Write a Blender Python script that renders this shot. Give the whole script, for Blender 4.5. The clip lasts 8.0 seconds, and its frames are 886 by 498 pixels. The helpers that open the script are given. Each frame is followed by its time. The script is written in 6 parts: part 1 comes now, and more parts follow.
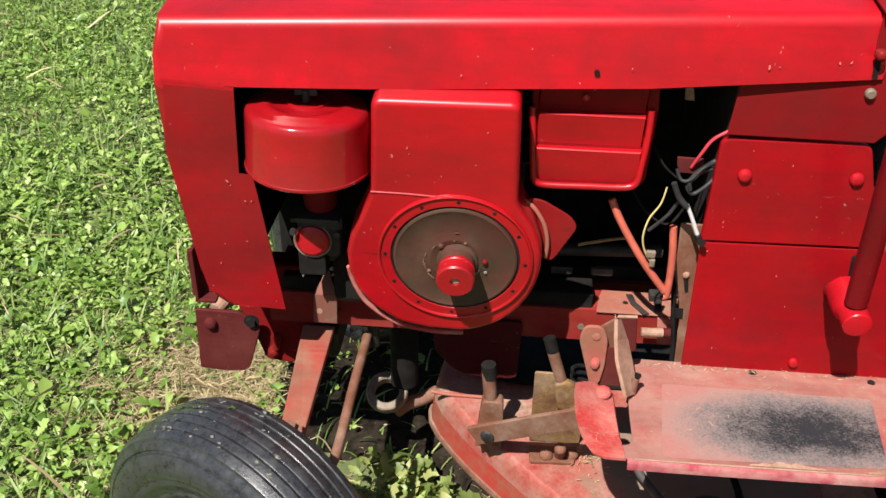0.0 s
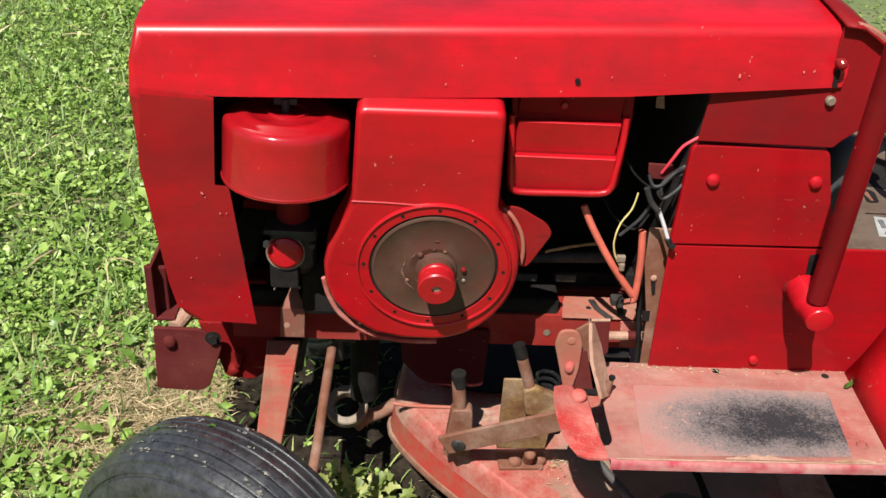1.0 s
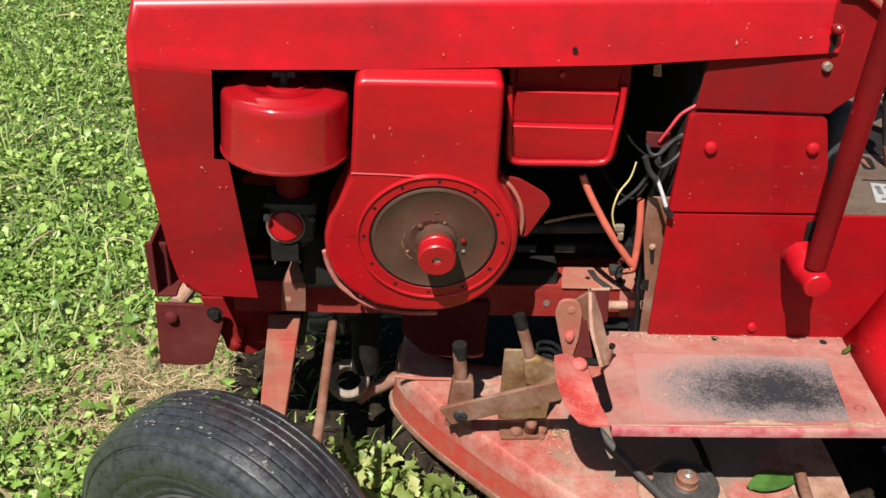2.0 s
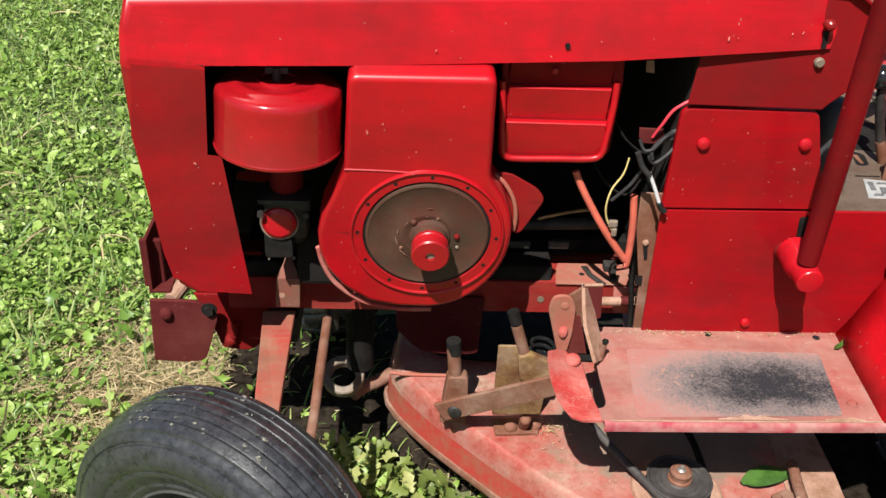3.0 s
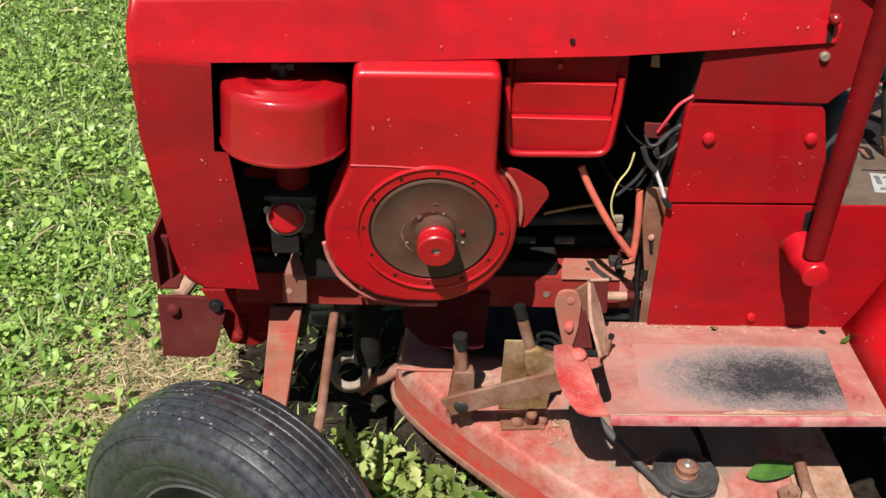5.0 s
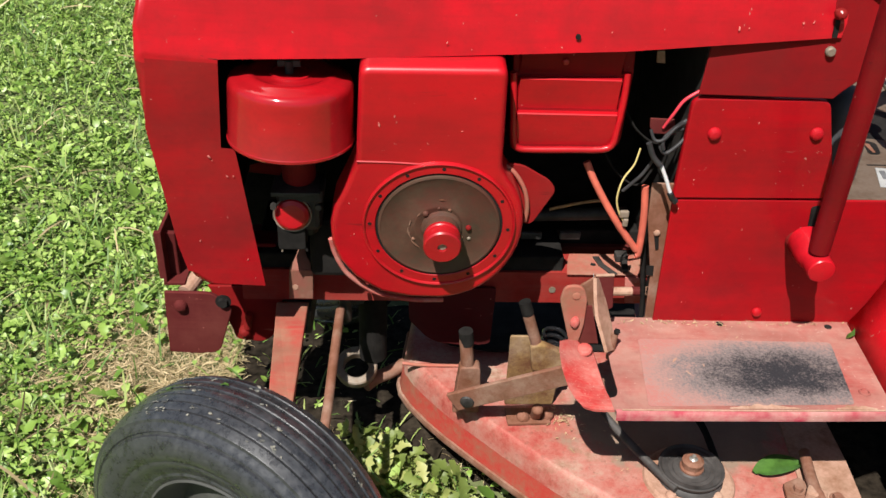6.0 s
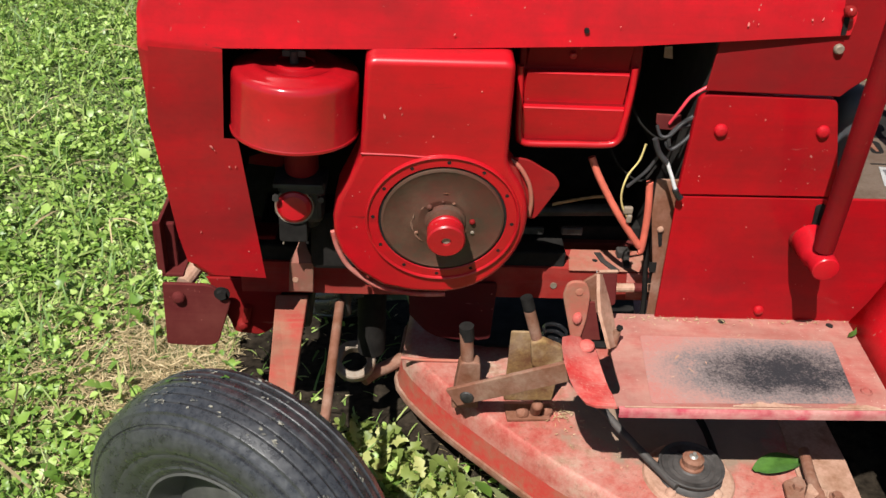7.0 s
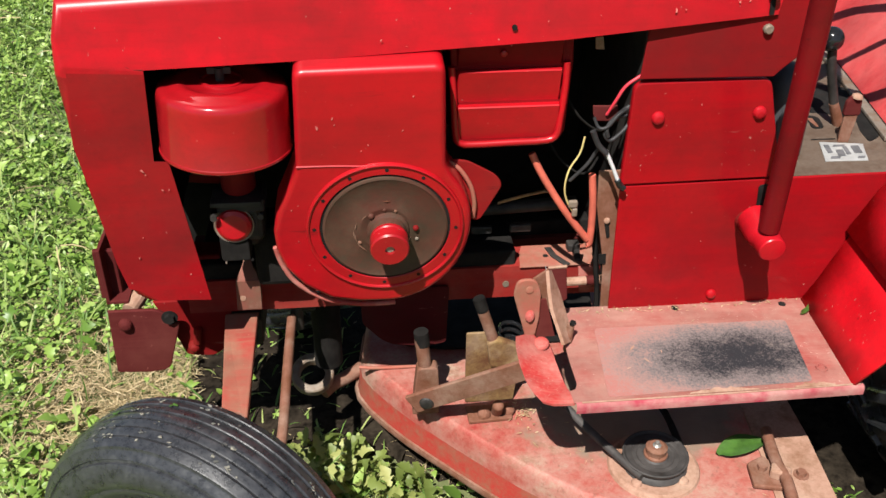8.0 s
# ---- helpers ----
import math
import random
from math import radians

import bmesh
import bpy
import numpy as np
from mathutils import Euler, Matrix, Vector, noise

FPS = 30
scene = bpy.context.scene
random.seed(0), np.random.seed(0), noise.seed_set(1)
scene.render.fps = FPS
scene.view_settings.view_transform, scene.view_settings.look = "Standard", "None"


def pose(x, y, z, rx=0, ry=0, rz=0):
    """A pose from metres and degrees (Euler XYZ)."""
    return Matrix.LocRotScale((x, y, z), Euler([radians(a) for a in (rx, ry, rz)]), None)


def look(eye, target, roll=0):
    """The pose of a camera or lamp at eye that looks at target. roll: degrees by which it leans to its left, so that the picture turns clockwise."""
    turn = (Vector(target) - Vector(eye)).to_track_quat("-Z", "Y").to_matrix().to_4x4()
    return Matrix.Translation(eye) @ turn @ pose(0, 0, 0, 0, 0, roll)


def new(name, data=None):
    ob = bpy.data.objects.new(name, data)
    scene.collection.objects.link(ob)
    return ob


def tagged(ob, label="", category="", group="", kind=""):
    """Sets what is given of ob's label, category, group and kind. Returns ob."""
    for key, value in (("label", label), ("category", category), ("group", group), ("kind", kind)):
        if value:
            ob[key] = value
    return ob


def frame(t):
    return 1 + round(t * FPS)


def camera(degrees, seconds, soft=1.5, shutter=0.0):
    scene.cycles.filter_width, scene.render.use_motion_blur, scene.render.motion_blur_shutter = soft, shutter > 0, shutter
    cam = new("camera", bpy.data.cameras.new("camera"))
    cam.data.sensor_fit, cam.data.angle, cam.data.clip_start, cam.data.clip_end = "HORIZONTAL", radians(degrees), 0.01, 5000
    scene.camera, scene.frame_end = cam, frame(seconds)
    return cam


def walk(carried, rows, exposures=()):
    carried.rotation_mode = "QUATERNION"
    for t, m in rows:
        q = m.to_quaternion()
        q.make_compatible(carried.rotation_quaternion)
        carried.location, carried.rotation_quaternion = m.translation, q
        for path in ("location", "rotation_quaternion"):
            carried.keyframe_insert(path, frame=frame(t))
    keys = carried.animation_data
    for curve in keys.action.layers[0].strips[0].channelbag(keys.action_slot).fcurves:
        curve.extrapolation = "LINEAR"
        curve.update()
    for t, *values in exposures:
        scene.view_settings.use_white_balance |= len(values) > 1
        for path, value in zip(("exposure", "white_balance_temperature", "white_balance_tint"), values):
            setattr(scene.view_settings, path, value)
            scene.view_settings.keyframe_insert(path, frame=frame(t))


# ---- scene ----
cam = camera(50.6, 8.0)
PATH = [
    (0, (0.053, -0.948, 1.134), (-0.074, 0.747, 0.08), 1.1),
    (0.5, (-0.001, -0.963, 1.117), (0.005, 0.763, 0.107), 1.8),
    (1, (-0.051, -0.96, 1.122), (0.053, 0.762, 0.11), 3.8),
    (1.5, (-0.055, -0.965, 1.117), (0.053, 0.741, 0.078), 3.2),
    (3, (-0.049, -0.973, 1.115), (0.067, 0.724, 0.063), 3.2),
    (3.5, (-0.046, -0.973, 1.118), (0.067, 0.724, 0.066), 2.9),
    (4, (-0.049, -0.973, 1.118), (0.063, 0.723, 0.063), 2.8),
    (4.5, (-0.047, -0.975, 1.115), (0.058, 0.72, 0.059), 2.9),
    (6, (-0.05, -0.979, 1.118), (0.042, 0.709, 0.05), 2.5),
    (6.5, (-0.059, -0.978, 1.113), (0.046, 0.707, 0.042), 3.5),
    (7, (-0.067, -0.972, 1.111), (0.049, 0.71, 0.036), 3.6),
    (7.5, (-0.057, -0.966, 1.113), (0.071, 0.71, 0.029), 2.3),
    (8, (-0.037, -0.953, 1.116), (0.144, 0.718, 0.032), 0.6),
]
walk(cam, [(t, look(eye, target, roll)) for t, eye, target, roll in PATH])

# ---- light ----
SUN_TO = Vector((0.47, 1.0, -1.62)).normalized()      # the way the sunlight travels
sun = new("sun", bpy.data.lights.new("sun", "SUN"))
sun.data.energy, sun.data.angle, sun.data.color = 5.0, radians(0.55), (1.0, 0.96, 0.9)
sun.matrix_world = look((-1.93, -4.1, 6.64), Vector((-1.93, -4.1, 6.64)) + SUN_TO)
sky = bpy.data.worlds.new("sky")
sky.use_nodes = True
scene.world = sky
sky_tex = sky.node_tree.nodes.new("ShaderNodeTexSky")
sky_tex.sky_type, sky_tex.sun_disc = "NISHITA", False
sky_tex.sun_elevation = math.asin(-SUN_TO.z)
sky_tex.sun_rotation = math.atan2(-SUN_TO.x, -SUN_TO.y)
sky.node_tree.links.new(sky_tex.outputs[0], sky.node_tree.nodes["Background"].inputs[0])
sky.node_tree.nodes["Background"].inputs[1].default_value = 0.045
scene.view_settings.exposure = 0.90


# ---- materials ----
def material(name):
    m = bpy.data.materials.new(name)
    m.use_nodes = True
    return m, m.node_tree.nodes, m.node_tree.links, m.node_tree.nodes["Principled BSDF"]


def noise_node(nodes, links, scale, detail=4, rough=0.6, stretch=None):
    tc = nodes.new("ShaderNodeTexCoord")
    n = nodes.new("ShaderNodeTexNoise")
    n.inputs["Scale"].default_value, n.inputs["Detail"].default_value, n.inputs["Roughness"].default_value = scale, detail, rough
    if stretch:
        mp = nodes.new("ShaderNodeMapping")
        mp.inputs["Scale"].default_value = stretch
        links.new(tc.outputs["Object"], mp.inputs["Vector"])
        links.new(mp.outputs["Vector"], n.inputs["Vector"])
    else:
        links.new(tc.outputs["Object"], n.inputs["Vector"])
    return n.outputs["Fac"]


def ramp(nodes, links, fac, *stops):
    r = nodes.new("ShaderNodeValToRGB")
    while len(r.color_ramp.elements) < len(stops):
        r.color_ramp.elements.new(0.5)
    for e, (p, v) in zip(r.color_ramp.elements, stops):
        e.position = p
        e.color = (*v, 1) if not isinstance(v, (int, float)) else (v, v, v, 1)
    links.new(fac, r.inputs["Fac"])
    return r.outputs["Color"]


def mixed(nodes, links, fac, a, b, mode="MIX"):
    x = nodes.new("ShaderNodeMix")
    x.data_type, x.blend_type = "RGBA", mode
    for sock, v in ((x.inputs["Factor"], fac), (x.inputs["A"], a), (x.inputs["B"], b)):
        if isinstance(v, (int, float)):
            sock.default_value = v
        elif isinstance(v, tuple):
            sock.default_value = (*v, 1)
        else:
            links.new(v, sock)
    return x.outputs["Result"]


def bump(nodes, links, shader, fac, strength, dist=0.001):
    b = nodes.new("ShaderNodeBump")
    b.inputs["Strength"].default_value, b.inputs["Distance"].default_value = strength, dist
    links.new(fac, b.inputs["Height"])
    links.new(b.outputs["Normal"], shader.inputs["Normal"])


def paint(name, base, worn, wear=0.5, gloss=0.3, chip=(0.46, 0.17, 0.14), chips=0.715, grime=(0.06, 0.008, 0.008), coat=0.3, k=1.0, sheen=0.1):
    """Old brushed enamel: faded patches, grime, clustered pale chips, long scuffs, shallow dents and orange peel."""
    m, N, L, b = material(name)
    big = noise_node(N, L, 7.0 * k, 5, 0.65)
    c = mixed(N, L, ramp(N, L, big, (0.62 - 0.3 * wear, 0.0), (0.85 - 0.25 * wear, 1.0)), base, worn)
    dirt = noise_node(N, L, 16.0 * k, 8, 0.75)
    c = mixed(N, L, ramp(N, L, dirt, (0.50, 0.0), (0.80, 0.32)), c, grime)
    streak = noise_node(N, L, 26.0 * k, 4, 0.6, (1, 1, 0.1))
    c = mixed(N, L, ramp(N, L, streak, (0.5, 0.0), (0.75, 0.35)), c, worn)
    pits = noise_node(N, L, 95.0 * k, 6, 0.8)
    c = mixed(N, L, ramp(N, L, pits, (0.52, 0.0), (0.72, 0.2)), c, grime)
    bloom = noise_node(N, L, 11.0 * k, 7, 0.7)
    c = mixed(N, L, ramp(N, L, bloom, (0.5, 0.0), (0.75, 0.25)), c, worn)
    scuff = noise_node(N, L, 34.0 * k, 5, 0.65, (0.1, 1.0, 1.0))
    c = mixed(N, L, ramp(N, L, scuff, (0.68, 0.0), (0.71, 0.5)), c, grime)
    hair = noise_node(N, L, 75.0 * k, 4, 0.6, (0.16, 1.0, 0.9))
    c = mixed(N, L, ramp(N, L, hair, (0.71, 0.0), (0.735, 0.3)), c, chip)
    brush = noise_node(N, L, 150.0 * k, 3, 0.6, (0.05, 1.0, 1.0))
    c = mixed(N, L, ramp(N, L, brush, (0.5, 0.0), (0.72, 0.4)), c, worn)
    spot = noise_node(N, L, 190.0 * k, 4, 0.55, (0.9, 1.0, 0.8))
    crowd = noise_node(N, L, 9.0 * k, 3, 0.6)
    pick = N.new("ShaderNodeMath")
    pick.operation = "MULTIPLY_ADD"
    L.new(crowd, pick.inputs[0])
    pick.inputs[1].default_value = 0.22
    L.new(spot, pick.inputs[2])
    chip_fac = ramp(N, L, pick.outputs[0], (chips + 0.116, 0.0), (chips + 0.134, 0.8))
    c = mixed(N, L, chip_fac, c, chip)
    sweep = noise_node(N, L, 9.0 * k, 5, 0.6, (0.3, 1.0, 1.0))
    c = mixed(N, L, ramp(N, L, sweep, (0.40, 0.0), (0.68, 0.5)), c, grime)
    mottled = noise_node(N, L, 3.2 * k, 7, 0.7)
    c = mixed(N, L, ramp(N, L, mottled, (0.28, 0.82), (0.6, 1.0)), (0.0, 0.0, 0.0), c)
    L.new(c, b.inputs["Base Color"])
    L.new(ramp(N, L, dirt, (0.35, gloss), (0.75, min(1.0, gloss + 0.35))), b.inputs["Roughness"])
    b.inputs["Coat Weight"].default_value, b.inputs["Coat Roughness"].default_value = coat, sheen
    b.inputs["Specular IOR Level"].default_value = 0.07
    fine, dent = noise_node(N, L, 240.0 * k, 4, 0.65), noise_node(N, L, 13.0 * k, 3, 0.5)
    h = N.new("ShaderNodeMath")
    h.operation = "MULTIPLY_ADD"
    L.new(dent, h.inputs[0])
    h.inputs[1].default_value = 5.0
    L.new(fine, h.inputs[2])
    bump(N, L, b, h.outputs[0], 0.25, 0.0006)
    return m


def rusty(name, base, rust, amount=0.5, rough=0.75, metal=0.15, dust=(0.42, 0.33, 0.26)):
    m, N, L, b = material(name)
    n = noise_node(N, L, 28.0, 8, 0.75)
    c = mixed(N, L, ramp(N, L, n, (0.62 - 0.35 * amount, 0.0), (0.8 - 0.25 * amount, 1.0)), base, rust)
    d = noise_node(N, L, 9.0, 6, 0.7)
    c = mixed(N, L, ramp(N, L, d, (0.48, 0.0), (0.78, 0.55)), c, dust)
    c = mixed(N, L, ramp(N, L, noise_node(N, L, 190.0, 3, 0.6), (0.4, 0.0), (0.75, 0.35)), c, rust)
    L.new(c, b.inputs["Base Color"])
    b.inputs["Roughness"].default_value, b.inputs["Metallic"].default_value = rough, metal
    b.inputs["Specular IOR Level"].default_value = 0.25
    bump(N, L, b, noise_node(N, L, 220.0, 5, 0.7), 0.35, 0.001)
    return m


def plain(name, base, rough=0.6, metal=0.0, vary=0.25, scale=40.0, bumpy=0.15, spec=0.5):
    m, N, L, b = material(name)
    n = noise_node(N, L, scale, 5, 0.65)
    dark = tuple(v * (1 - vary) for v in base)
    light = tuple(min(1.0, v * (1 + vary)) for v in base)
    L.new(ramp(N, L, n, (0.3, dark), (0.7, light)), b.inputs["Base Color"])
    b.inputs["Roughness"].default_value, b.inputs["Metallic"].default_value = rough, metal
    b.inputs["Specular IOR Level"].default_value = spec
    bump(N, L, b, noise_node(N, L, scale * 6, 4, 0.6), bumpy, 0.0008)
    return m


RED = paint("red_enamel", (0.48, 0.0035, 0.012), (0.30, 0.007, 0.012), 0.5, 0.34, coat=0.5, sheen=0.34)
CAN_RED = paint("glossy_can_red", (0.36, 0.003, 0.008), (0.27, 0.005, 0.008), 0.5, 0.3, chips=0.74, coat=1.0, sheen=0.11)
RED_BRIGHT = paint("red_engine_enamel", (0.42, 0.003, 0.009), (0.33, 0.005, 0.010), 0.3, 0.25, coat=0.7, sheen=0.34)
FENDER_RED = paint("brighter_fender_red", (0.56, 0.005, 0.012), (0.42, 0.009, 0.014), 0.5, 0.38, chips=0.705, coat=0.25, sheen=0.25)
SEAT_RED = paint("sunny_red_enamel", (0.46, 0.04, 0.042), (0.46, 0.085, 0.08), 0.7, 0.5, coat=0.1)
LEG_RED = paint("darker_grille_red", (0.315, 0.006, 0.010), (0.225, 0.014, 0.014), 0.6, 0.42, coat=0.25, sheen=0.25)
LEVER_RED = paint("dark_lever_red", (0.21, 0.004, 0.008), (0.15, 0.009, 0.010), 0.5, 0.35, coat=0.15)
BEAM_RED = paint("worn_beam_red", (0.31, 0.045, 0.036), (0.24, 0.13, 0.085), 0.8, 0.6, grime=(0.14, 0.06, 0.04), coat=0.0, k=1.6)
# Darker copies of the hood red: shade is put into the base colour.
COWL_RED = paint("shaded_cowl_red", (0.215, 0.004, 0.007), (0.165, 0.009, 0.010), 0.6, 0.42, coat=0.08)
RED_PANEL = paint("shaded_panel_red", (0.31, 0.003, 0.007), (0.235, 0.006, 0.009), 0.6, 0.36, coat=0.2, sheen=0.13)
RED_DULL = paint("dull_red_enamel", (0.22, 0.008, 0.009), (0.16, 0.016, 0.013), 0.6, 0.5, coat=0.05)
MAROON = paint("maroon_and_shade", (0.085, 0.014, 0.014), (0.12, 0.03, 0.025), 0.6, 0.6, coat=0.0)
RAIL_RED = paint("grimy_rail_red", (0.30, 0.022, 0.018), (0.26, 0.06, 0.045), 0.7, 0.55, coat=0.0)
TOE_RED = paint("scuffed_toe_red", (0.42, 0.035, 0.032), (0.46, 0.2, 0.165), 0.75, 0.5, chip=(0.6, 0.45, 0.39), chips=0.675, grime=(0.2, 0.04, 0.035), coat=0.05, k=3.0)
LIP_RED = paint("rubbed_lip_red", (0.30, 0.018, 0.045), (0.40, 0.2, 0.18), 0.82, 0.5, chip=(0.55, 0.4, 0.35), chips=0.70, grime=(0.15, 0.03, 0.03), coat=0.05, k=3.0)
FADED = paint("sun_faded_red", (0.31, 0.07, 0.06), (0.335, 0.175, 0.142), 1.0, 0.62, chip=(0.55, 0.42, 0.36), chips=0.68, grime=(0.16, 0.05, 0.04), coat=0.0, k=2.0)


def deck_material():
    """Mower deck: red worn to pink, brown rust spots, and caked dirt round the pulley."""
    m, N, L, b = material("scuffed_deck_red")
    n1, n2, n3 = noise_node(N, L, 9.0, 8, 0.8), noise_node(N, L, 19.0, 8, 0.8), noise_node(N, L, 90.0, 6, 0.75)
    c = ramp(N, L, n1, (0.34, (0.25, 0.025, 0.02)), (0.43, (0.3, 0.075, 0.056)), (0.54, (0.33, 0.14, 0.11)), (0.66, (0.33, 0.23, 0.17)))
    c = mixed(N, L, ramp(N, L, n2, (0.54, 0.0), (0.68, 0.8)), c, (0.2, 0.1, 0.06))
    c = mixed(N, L, ramp(N, L, n3, (0.54, 0.0), (0.68, 0.6)), c, (0.13, 0.05, 0.03))
    tc, mp, g = N.new("ShaderNodeTexCoord"), N.new("ShaderNodeMapping"), N.new("ShaderNodeTexGradient")
    mp.inputs["Location"].default_value, mp.inputs["Scale"].default_value = (-0.36 / 0.24, -0.04 / 0.18, -0.188 / 0.3), (1 / 0.24, 1 / 0.18, 1 / 0.3)
    L.new(tc.outputs["Object"], mp.inputs["Vector"])
    L.new(mp.outputs["Vector"], g.inputs["Vector"])
    g.gradient_type = "SPHERICAL"
    caked = N.new("ShaderNodeMath")
    caked.operation = "MULTIPLY_ADD"
    L.new(noise_node(N, L, 15.0, 7, 0.7), caked.inputs[0])
    caked.inputs[1].default_value = 1.1
    L.new(g.outputs["Fac"], caked.inputs[2])
    c = mixed(N, L, ramp(N, L, caked.outputs[0], (0.80, 0.0), (1.0, 0.9)), c, mixed(N, L, n2, (0.10, 0.075, 0.055), (0.27, 0.2, 0.14)))
    L.new(c, b.inputs["Base Color"])
    b.inputs["Roughness"].default_value = 0.68
    bump(N, L, b, n3, 0.3, 0.0012)
    return m


DECK_RED = deck_material()
RUST = rusty("brown_rust", (0.2, 0.09, 0.06), (0.13, 0.05, 0.025), 0.6)
MOTTLED = rusty("mottled_yellow_rust", (0.24, 0.15, 0.06), (0.10, 0.042, 0.02), 0.75)
DUSTY = rusty("dusty_bare_metal", (0.34, 0.2, 0.145), (0.19, 0.095, 0.055), 0.5, 0.75, 0.05, (0.45, 0.35, 0.26))
MOTTLED_RED = rusty("grimy_red_bracket", (0.2, 0.06, 0.045), (0.15, 0.075, 0.05), 0.6)
RUST_PINK = rusty("rust_over_red", (0.34, 0.09, 0.065), (0.24, 0.11, 0.07), 0.6)
SKIRT = rusty("stained_skirt", (0.33, 0.035, 0.027), (0.22, 0.10, 0.062), 0.42, 0.55, 0.0, (0.2, 0.12, 0.075))
STEEL = rusty("dusty_steel", (0.2, 0.17, 0.14), (0.16, 0.1, 0.06), 0.5, 0.6, 0.3, (0.45, 0.38, 0.3))
# Tan base darkened: shade from the lever is put into the colour.
COVER = rusty("shaded_tan_cover", (0.11, 0.08, 0.06), (0.07, 0.042, 0.027), 0.5, 0.7, 0.1, (0.21, 0.155, 0.115))
SCREEN = rusty("bronze_screen", (0.046, 0.03, 0.019), (0.075, 0.024, 0.016), 0.65, 0.62, 0.0, (0.13, 0.085, 0.056))
BLACK = plain("black_grease_and_shade", (0.011, 0.0098, 0.009), 0.85, vary=0.5, spec=0.12)
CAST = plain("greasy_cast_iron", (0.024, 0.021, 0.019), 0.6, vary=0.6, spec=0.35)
# Very dark red: the shade under the engine is put into the mount's paint.
MOUNT_RED = paint("shaded_mount_red", (0.07, 0.006, 0.008), (0.05, 0.012, 0.012), 0.6, 0.6, coat=0.0)
CHIP = plain("bare_paint_chip", (0.44, 0.115, 0.095), 0.7, vary=0.4, scale=400.0)
PULLEY = plain("dusty_black_iron", (0.04, 0.036, 0.034), 0.6, 0, 0.6, 30, 0.4, 0.3)


def rubber_material():
    """Weathered rubber: dull grey bloom over black, glossier where it is rubbed, short cracks round the tyre."""
    m, N, L, b = material("weathered_rubber")
    n1, n2 = noise_node(N, L, 70.0, 7, 0.75), noise_node(N, L, 210.0, 5, 0.75)
    c = ramp(N, L, n1, (0.35, (0.013, 0.0135, 0.015)), (0.55, (0.029, 0.030, 0.033)), (0.78, (0.062, 0.063, 0.064)))
    c = mixed(N, L, ramp(N, L, n2, (0.60, 0.0), (0.78, 0.5)), c, (0.08, 0.079, 0.074))
    L.new(c, b.inputs["Base Color"])
    L.new(ramp(N, L, n1, (0.35, 0.22), (0.7, 0.42)), b.inputs["Roughness"])
    b.inputs["Specular IOR Level"].default_value = 0.5
    b.inputs["Coat Weight"].default_value, b.inputs["Coat Roughness"].default_value = 0.45, 0.27
    bump(N, L, b, n2, 0.3, 0.001)
    return m


TYRE = rubber_material()
RIM = plain("dirty_rim", (0.045, 0.045, 0.042), 0.5)
BRIGHT = plain("worn_bright_steel", (0.3, 0.29, 0.27), 0.4, 0.6)
HOSE = plain("orange_rubber_hose", (0.45, 0.095, 0.06), 0.6)
YELLOW = plain("yellow_wire", (0.5, 0.4, 0.16), 0.5, vary=0.4)
TAN_WIRE = plain("dusty_tan_wire", (0.33, 0.19, 0.08), 0.6, vary=0.6)
GREY = plain("grey_sleeve", (0.024, 0.023, 0.024), 0.55, vary=0.6, spec=0.3)
PALE = plain("pale_tape", (0.5, 0.5, 0.5), 0.5)
WIRE_RED = plain("red_wire", (0.6, 0.04, 0.06), 0.4)
PLASTIC = plain("black_plastic", (0.01, 0.01, 0.011), 0.12, 0, 0.1)
STICKER = plain("aluminium_sticker", (0.33, 0.33, 0.32), 0.4, 0.1)
INK = plain("faded_label_ink", (0.10, 0.10, 0.105), 0.6, vary=0.5)
BOOT = plain("dull_grey_rubber", (0.035, 0.036, 0.04), 0.6)
SHADE_SOIL = plain("shaded_dark_soil", (0.018, 0.014, 0.010), 0.95, 0, 0.8, 60, 1.0, 0.05)
LEAF = plain("fallen_leaf", (0.045, 0.105, 0.018), 0.4, 0, 0.4, 60)


